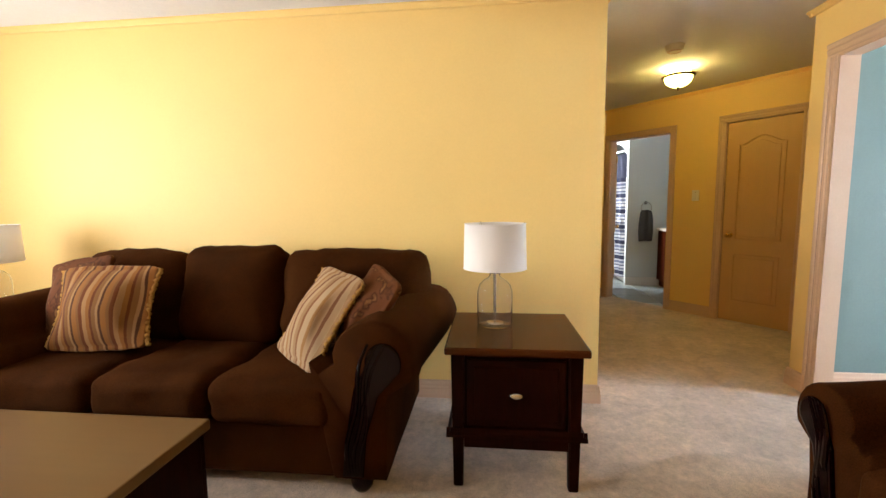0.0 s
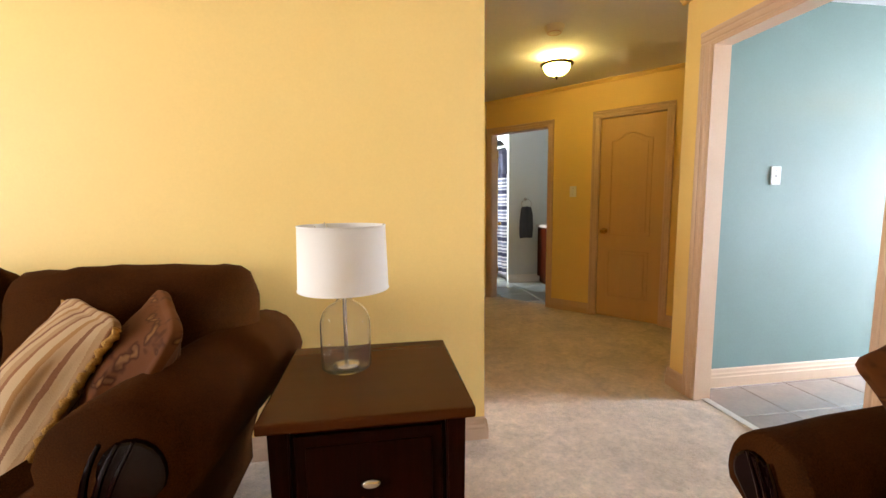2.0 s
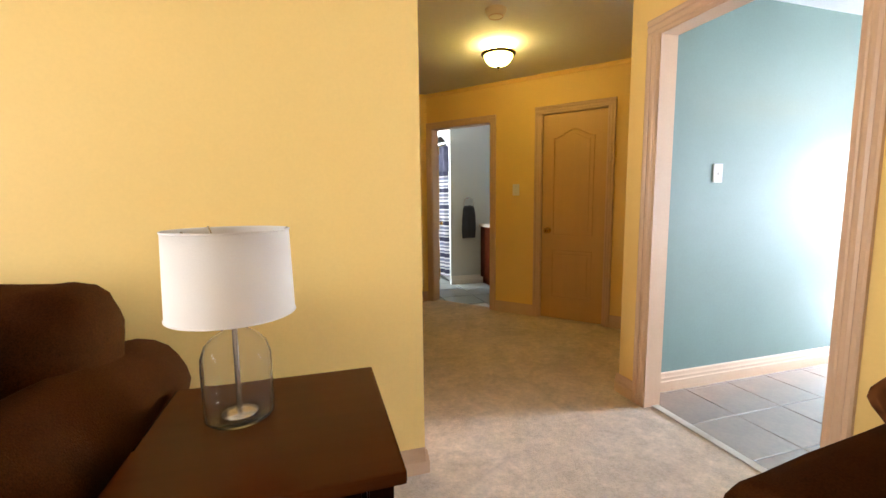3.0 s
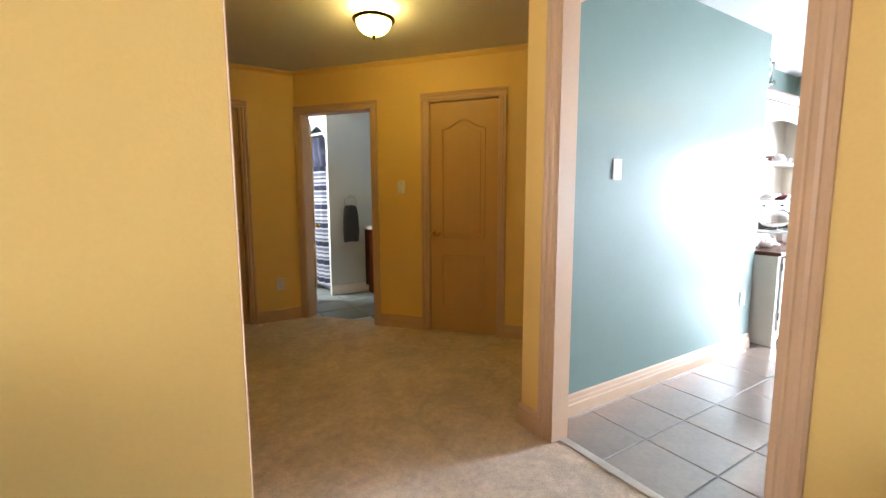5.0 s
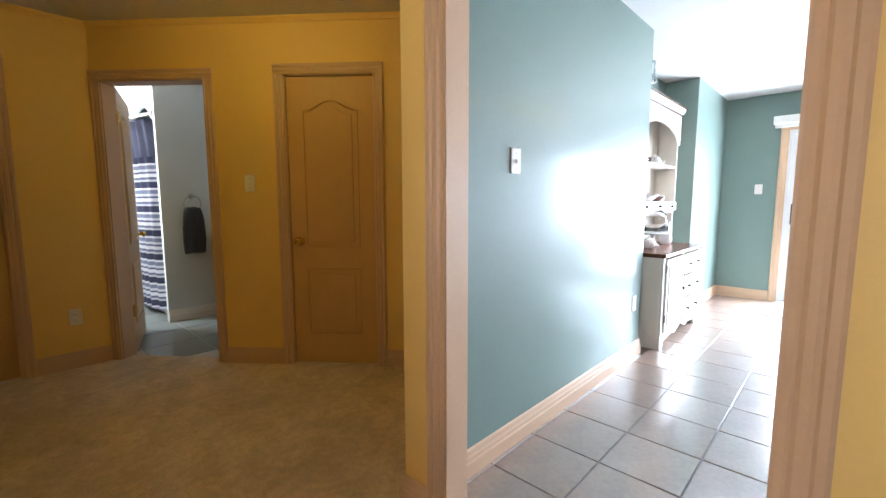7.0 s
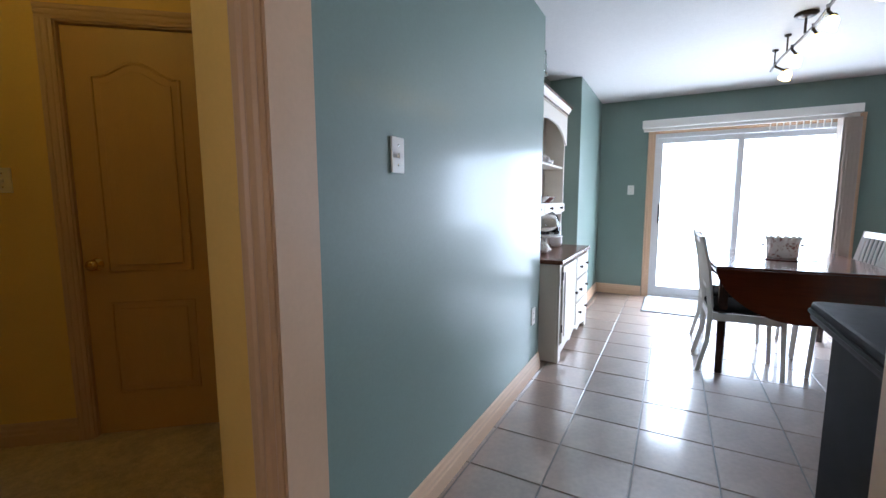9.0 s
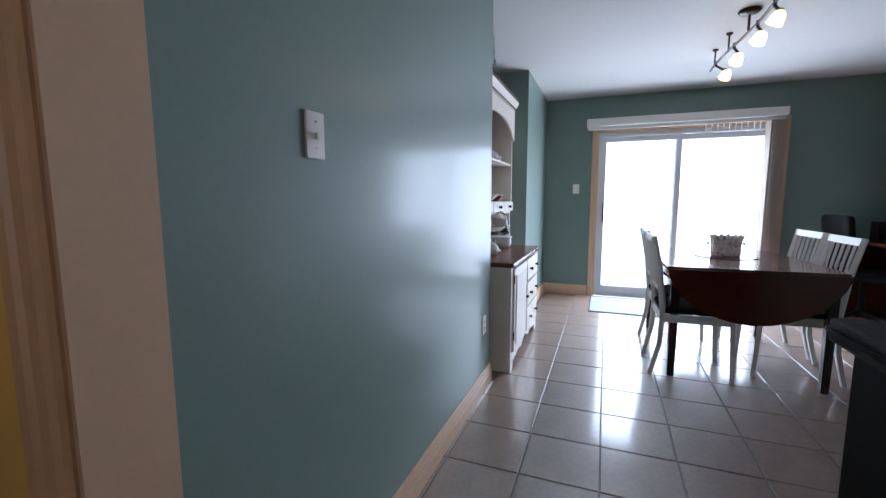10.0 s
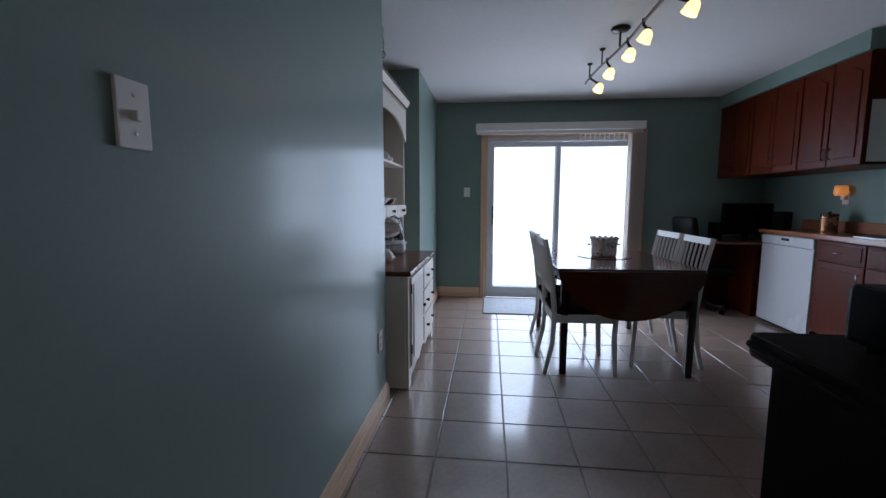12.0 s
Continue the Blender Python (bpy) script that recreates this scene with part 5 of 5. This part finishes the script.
part("housing", box(0, 0, 0.012, 0.28, 0.36, 0.112, 0.012), M_BLACK, tv)
part("glass_door", box(0.278, 0.02, 0.024, 0.286, 0.26, 0.10, 0.003), M_BLACK, tv)
part("door_handle", tube([(0.29, 0.03, 0.093), (0.305, 0.05, 0.093), (0.305, 0.23, 0.093), (0.29, 0.25, 0.093)], 0.006, 8), M_STEEL, tv)
for z in (0.034, 0.062, 0.090):
    k = part("dial", lathe([(0, 0.014), (0.012, 0.014), (0.014, 0)], 12), M_STEEL, tv)
    k.matrix_local = pose(0.279, 0.31, z, 0, 90, 0)
for x in (0.03, 0.25):
    for y in (0.03, 0.33):
        part("foot", lathe([(0, 0), (0.012, 0), (0.012, 0.014), (0, 0.014)], 10, at=(x, y, 0)), M_BLACK, tv)


def wall_cabinet(m, w, d, h, doors, label, group):
    ob = thing("wall_cabinet", label, "cabinet", m, group)
    part("box", box(0, 0.02, 0, w, d, h, 0.002), M_CHERRY, ob)
    for i in range(doors):
        x0, x1 = i * w / doors + 0.004, (i + 1) * w / doors - 0.004
        dr = part("door", box(x0, 0, 0.004, x1, 0.019, h - 0.004, 0.004), M_CHERRY, ob)
        part("door_panel", prism(panel_outline(x0 + 0.055, x1 - 0.055, 0.06, h - 0.12, 0.05), -0.006, 0.003), M_CHERRY, dr)
        kx = x1 - 0.03 if i % 2 == 0 else x0 + 0.03
        part("pull", tube([(kx, -0.001, 0.06), (kx, -0.022, 0.07), (kx, -0.022, 0.13), (kx, -0.001, 0.14)], 0.005, 8), M_BRONZE, dr, "dark bronze pull", True)
    return ob


for x1, w, n in ((7.245, 0.62, 2), (6.62, 0.66, 2), (5.955, 0.635, 2)):
    wall_cabinet(pose(x1, -0.42, 1.48, 0, 0, 180), w, 0.525, 0.79, n, "cherry wood wall cabinet with arched doors", "wall cabinets")
wall_cabinet(pose(2.485, 0.70, 1.50, 0, 0, 90), 1.03, 0.365, 0.80, 3, "dark cherry wall cabinet above the peninsula", "wall cabinets")
# thin white sheet added as the glare on the cabinet's end panel
tagged(part("glare_sheet", box(5.314, -0.92, 1.50, 5.3185, -0.45, 1.93, 0.001), M_PLATE), "white sheet standing for the glare on the cabinet's end", "paper")


def base_cabinet(x0, x1, label):
    ob = thing("base_cabinet", label, "cabinet", pose(x1, -0.55, 0, 0, 0, 180), "base cabinets")
    w = x1 - x0
    part("box", box(0, 0.02, 0.10, w, 0.38, 0.90), M_CHERRY, ob)
    part("toe_kick", box(0, 0.07, 0, w, 0.38, 0.10), M_PANEL, ob)
    n = max(1, round(w / 0.45))
    for i in range(n):
        a, b = i * w / n + 0.006, (i + 1) * w / n - 0.006
        dw = part("drawer", box(a, 0, 0.73, b, 0.019, 0.89, 0.004), M_CHERRY, ob)
        part("drawer_panel", box(a + 0.03, -0.006, 0.755, b - 0.03, 0.001, 0.865, 0.004), M_CHERRY, dw)
        part("pull", tube([((a + b) / 2 - 0.04, -0.005, 0.81), ((a + b) / 2 - 0.03, -0.026, 0.805), ((a + b) / 2 + 0.03, -0.026, 0.805), ((a + b) / 2 + 0.04, -0.005, 0.81)], 0.005, 8), M_NICKEL, dw, "metal drawer pull", True)
        dr = part("door", box(a, 0, 0.115, b, 0.019, 0.72, 0.004), M_CHERRY, ob)
        part("door_panel", box(a + 0.055, -0.006, 0.17, b - 0.055, 0.001, 0.665, 0.005), M_CHERRY, dr)
        part("pull", tube([(b - 0.03, -0.001, 0.60), (b - 0.03, -0.024, 0.61), (b - 0.03, -0.024, 0.66), (b - 0.03, -0.001, 0.67)], 0.005, 8), M_NICKEL, dr, "metal door pull", True)
    return ob


base_cabinet(4.86, 5.83, "cherry wood base cabinet with drawers and doors")
base_cabinet(3.90, 4.855, "cherry wood base cabinet under the sink")
base_cabinet(2.95, 3.895, "cherry wood base cabinet with drawers and doors")
dw = thing("dishwasher", "white dishwasher under the kitchen counter", "dishwasher", pose(6.54, -0.55, 0, 0, 0, 180))
part("tub", box(0.005, 0.03, 0.09, 0.695, 0.38, 0.895), M_WHITEAPP, dw)
part("door", box(0.005, -0.005, 0.035, 0.695, 0.028, 0.80, 0.008), M_WHITEAPP, dw)
cp = part("control_panel", box(0.005, -0.012, 0.805, 0.695, 0.028, 0.893, 0.01), M_WHITEAPP, dw)
part("latch", box(0.30, -0.02, 0.85, 0.40, -0.01, 0.875, 0.004), M_TOWEL, cp)
part("toe_kick", box(0.01, 0.05, 0, 0.69, 0.36, 0.10), M_BLACK, dw)
bm = box(2.95, -0.95, 0.902, 4.98, -0.525, 0.942, 0.006)
box(4.98, -0.95, 0.902, 5.50, -0.87, 0.942, 0, bm)
box(4.98, -0.59, 0.902, 5.50, -0.525, 0.942, 0, bm)
box(5.50, -0.95, 0.902, 6.58, -0.525, 0.942, 0.006, bm)
tagged(part("countertop", bm, M_COUNTERR), "red-brown laminate kitchen countertop", "countertop")
sp = tagged(part("upstand", box(2.95, -0.95, 0.943, 6.58, -0.93, 1.04, 0.004), M_COUNTERR), "red-brown laminate upstand behind the counter", "upstand", kind="structure")
sk = thing("sink", "stainless steel kitchen sink set in the counter", "sink", pose(4.98, -0.87, 0.945))
bm = box(0.0, 0.0, -0.16, 0.52, 0.28, -0.155)
for a in ((0, 0, 0.52, 0.012), (0, 0.268, 0.52, 0.28), (0, 0.012, 0.012, 0.268), (0.508, 0.012, 0.52, 0.268)):
    box(a[0], a[1], -0.155, a[2], a[3], 0.002, 0, bm)
part("basin", bm, M_STEEL, sk)
part("rim", tube([(-0.008, -0.008, 0), (0.528, -0.008, 0), (0.528, 0.288, 0), (-0.008, 0.288, 0), (-0.008, -0.008, 0)], 0.006, 8), M_STEEL, sk)
part("tap", tube([(0.26, -0.03, 0), (0.26, -0.03, 0.18), (0.26, 0.0, 0.23), (0.26, 0.06, 0.24), (0.26, 0.11, 0.20)], 0.011, 10), M_CHROME, sk, "chrome tap", True)
cn = thing("canister", "copper canister with a dark lid on the kitchen counter", "canister", pose(6.06, -0.80, 0.943))
part("can", lathe([(0, 0), (0.06, 0), (0.062, 0.004), (0.062, 0.14), (0, 0.14)], 28), M_COPPER, cn, smooth=False)
part("lid", lathe([(0, 0.14), (0.064, 0.14), (0.064, 0.162), (0.05, 0.17), (0.012, 0.172), (0.012, 0.185), (0, 0.186)], 28), M_MAHOGD, cn, "dark wooden lid")
nl = thing("night_light", "small orange night light plugged into the wall, lit", "lamp", pose(6.10, -0.95, 1.25))
part("plug_plate", box(-0.036, 0, -0.06, 0.036, 0.006, 0.055, 0.002), M_PLATE, nl)
part("plug", box(-0.022, 0.006, -0.02, 0.022, 0.035, 0.03, 0.004), M_PLATE, nl)
part("shade", lathe([(0.042, 0.0), (0.05, 0.03), (0.046, 0.075), (0.04, 0.085), (0.037, 0.084), (0.043, 0.074), (0.047, 0.03), (0.039, 0.0), (0.042, 0)], 20, at=(0, 0.05, 0.02)), M_NIGHT, nl, "glowing orange shade", True)

# desk corner
dk = thing("desk", "red-brown wooden desk in the kitchen corner", "desk", pose(6.59, -0.95, 0))
part("desktop", box(0, 0, 0.77, 0.65, 0.80, 0.80, 0.006), M_HUTCHTOP, dk)
part("pedestal", box(0.05, 0.02, 0.0, 0.64, 0.40, 0.77, 0.004), M_CHERRY, dk)
for z0, z1 in ((0.06, 0.36), (0.38, 0.56), (0.58, 0.75)):
    d = part("drawer", box(0.036, 0.035, z0, 0.05, 0.385, z1, 0.004), M_CHERRY, dk)
    part("pull", tube([(0.034, 0.17, (z0 + z1) / 2), (0.018, 0.18, (z0 + z1) / 2), (0.018, 0.24, (z0 + z1) / 2), (0.034, 0.25, (z0 + z1) / 2)], 0.004, 8), M_BRONZE, d)
part("back_support", box(0.62, 0.40, 0, 0.64, 0.78, 0.77, 0.003), M_CHERRY, dk)
mn = thing("monitor", "black computer monitor on the desk", "monitor", pose(7.02, -0.66, 0.80, 0, 0, -82))
part("screen_case", box(-0.28, -0.02, 0.05, 0.28, 0.03, 0.395, 0.008), M_BLACK, mn)
q = prism([(-0.15, 0.10), (0.15, 0.10), (0.13, 0.34), (-0.13, 0.34)], 0.03, 0.075)
part("rear_housing", q, M_BLACK, mn)
part("screen", box(-0.262, -0.023, 0.07, 0.262, -0.0195, 0.377, 0.0), M_BLACK, mn)
part("neck", box(-0.03, 0.0, 0.01, 0.03, 0.03, 0.06, 0.005), M_BLACK, mn)
part("foot", lathe([(0, 0), (0.11, 0), (0.10, 0.012), (0, 0.015)], 28), M_BLACK, mn)


def desk_speaker(m, w, d, h):
    """A small loudspeaker cabinet with a cloth grille and a cone behind it."""
    ob = thing("loudspeaker", "small black computer loudspeaker on the desk", "speaker", m, "loudspeakers beside the monitor")
    part("cabinet", box(-w / 2, -d / 2, 0, w / 2, d / 2, h, 0.008), M_BLACK, ob)
    part("grille", box(-w / 2 + 0.01, -d / 2 - 0.005, 0.03, w / 2 - 0.01, -d / 2 + 0.002, h - 0.012, 0.004), M_SEAT, ob, "black cloth grille")
    part("volume_knob", moved(lathe([(0, 0.01), (0.008, 0.01), (0.009, 0)], 12), pose(0, -d / 2, 0.016, 90)), M_BLACK, ob)


desk_speaker(pose(6.86, -0.25, 0.80, 0, 0, -80), 0.09, 0.11, 0.19)
desk_speaker(pose(6.80, -0.885, 0.80, 0, 0, -75), 0.11, 0.13, 0.31)
oc = thing("office_chair", "black office chair pushed up to the desk", "chair", pose(6.92, -0.20, 0, 0, 0, 187))
part("seat", moved(cushion(0.46, 0.46, 0.09, 0.04, 0.1, 8, seed=2), pose(0, 0, 0.47)), M_SEAT, oc, smooth=True)
part("backrest", moved(cushion(0.42, 0.08, 0.46, 0.04, 0.0, 8, seed=3), pose(0, -0.24, 0.82, 8)), M_SEAT, oc, smooth=True)
part("back_stem", tube([(0, -0.12, 0.44), (0, -0.29, 0.46), (0, -0.29, 0.74)], 0.018, 8), M_BLACK, oc)
part("column", tube([(0, 0, 0.09), (0, 0, 0.43)], 0.025, 12), M_BLACK, oc)
for i in range(5):
    a = radians(72 * i + 10)
    lg = part("leg", tube([(0, 0, 0.11), (0.27 * math.cos(a), 0.27 * math.sin(a), 0.075)], [0.026, 0.016], 8), M_BLACK, oc)
    part("castor", tube([(0.27 * math.cos(a) - 0.012, 0.27 * math.sin(a), 0.028), (0.27 * math.cos(a) + 0.012, 0.27 * math.sin(a), 0.028)], 0.027, 14), M_BLACK, lg)

# ---- floor tiles ----
TILE_MESH = {}


def tile(parent, x0, y0, x1, y1, material, top):
    key = (round(x1 - x0, 3), round(y1 - y0, 3), material.name)
    if key not in TILE_MESH:
        w, d = key[0] / 2, key[1] / 2
        me = bpy.data.meshes.new("tile")
        e = 0.0025
        vs = [(-w, -d, -0.008), (w, -d, -0.008), (w, d, -0.008), (-w, d, -0.008), (-w, -d, -e), (w, -d, -e), (w, d, -e), (-w, d, -e), (-w + e, -d + e, 0), (w - e, -d + e, 0), (w - e, d - e, 0), (-w + e, d - e, 0)]
        fs = [(i, (i + 1) % 4, 4 + (i + 1) % 4, 4 + i) for i in range(4)] + [(4 + i, 4 + (i + 1) % 4, 8 + (i + 1) % 4, 8 + i) for i in range(4)] + [(8, 9, 10, 11)]
        me.from_pydata(vs, [], fs)
        me.materials.append(material)
        TILE_MESH[key] = me
    ob = new("tile", TILE_MESH[key])
    ob.parent = parent
    ob.matrix_world = pose((x0 + x1) / 2, (y0 + y1) / 2, top + random.uniform(-0.0004, 0.0004), random.uniform(-0.08, 0.08), random.uniform(-0.08, 0.08))


def tiled(parent, xs, ys, gap, px, py, ox, oy, material, top, keep=lambda x, y: True):
    i0, i1 = math.floor((xs[0] - ox) / px), math.ceil((xs[1] - ox) / px)
    j0, j1 = math.floor((ys[0] - oy) / py), math.ceil((ys[1] - oy) / py)
    for i in range(i0, i1):
        for j in range(j0, j1):
            x0, x1 = max(xs[0], ox + i * px + gap / 2), min(xs[1], ox + (i + 1) * px - gap / 2)
            y0, y1 = max(ys[0], oy + j * py + gap / 2), min(ys[1], oy + (j + 1) * py - gap / 2)
            if x1 - x0 > 0.01 and y1 - y0 > 0.01 and keep((x0 + x1) / 2, (y0 + y1) / 2):
                tile(parent, x0, y0, x1, y1, material, top)


KF = bpy.data.objects["floor_kitchen"]
tiled(KF, (2.102, 7.25), (-0.95, 2.83), 0.006, 0.343, 0.335, 3.815, 2.125, M_TILE, 0.0)
tiled(KF, (4.38, 5.89), (2.83, 3.19), 0.006, 0.343, 0.335, 3.815, 2.125, M_TILE, 0.0)
tiled(bpy.data.objects["floor_bath"], (0.91, 3.49), (5.0, 8.19), 0.008, 0.42, 0.42, 2.12, 5.75, M_BTILE, 0.0, lambda x, y: x + y > 7.42)
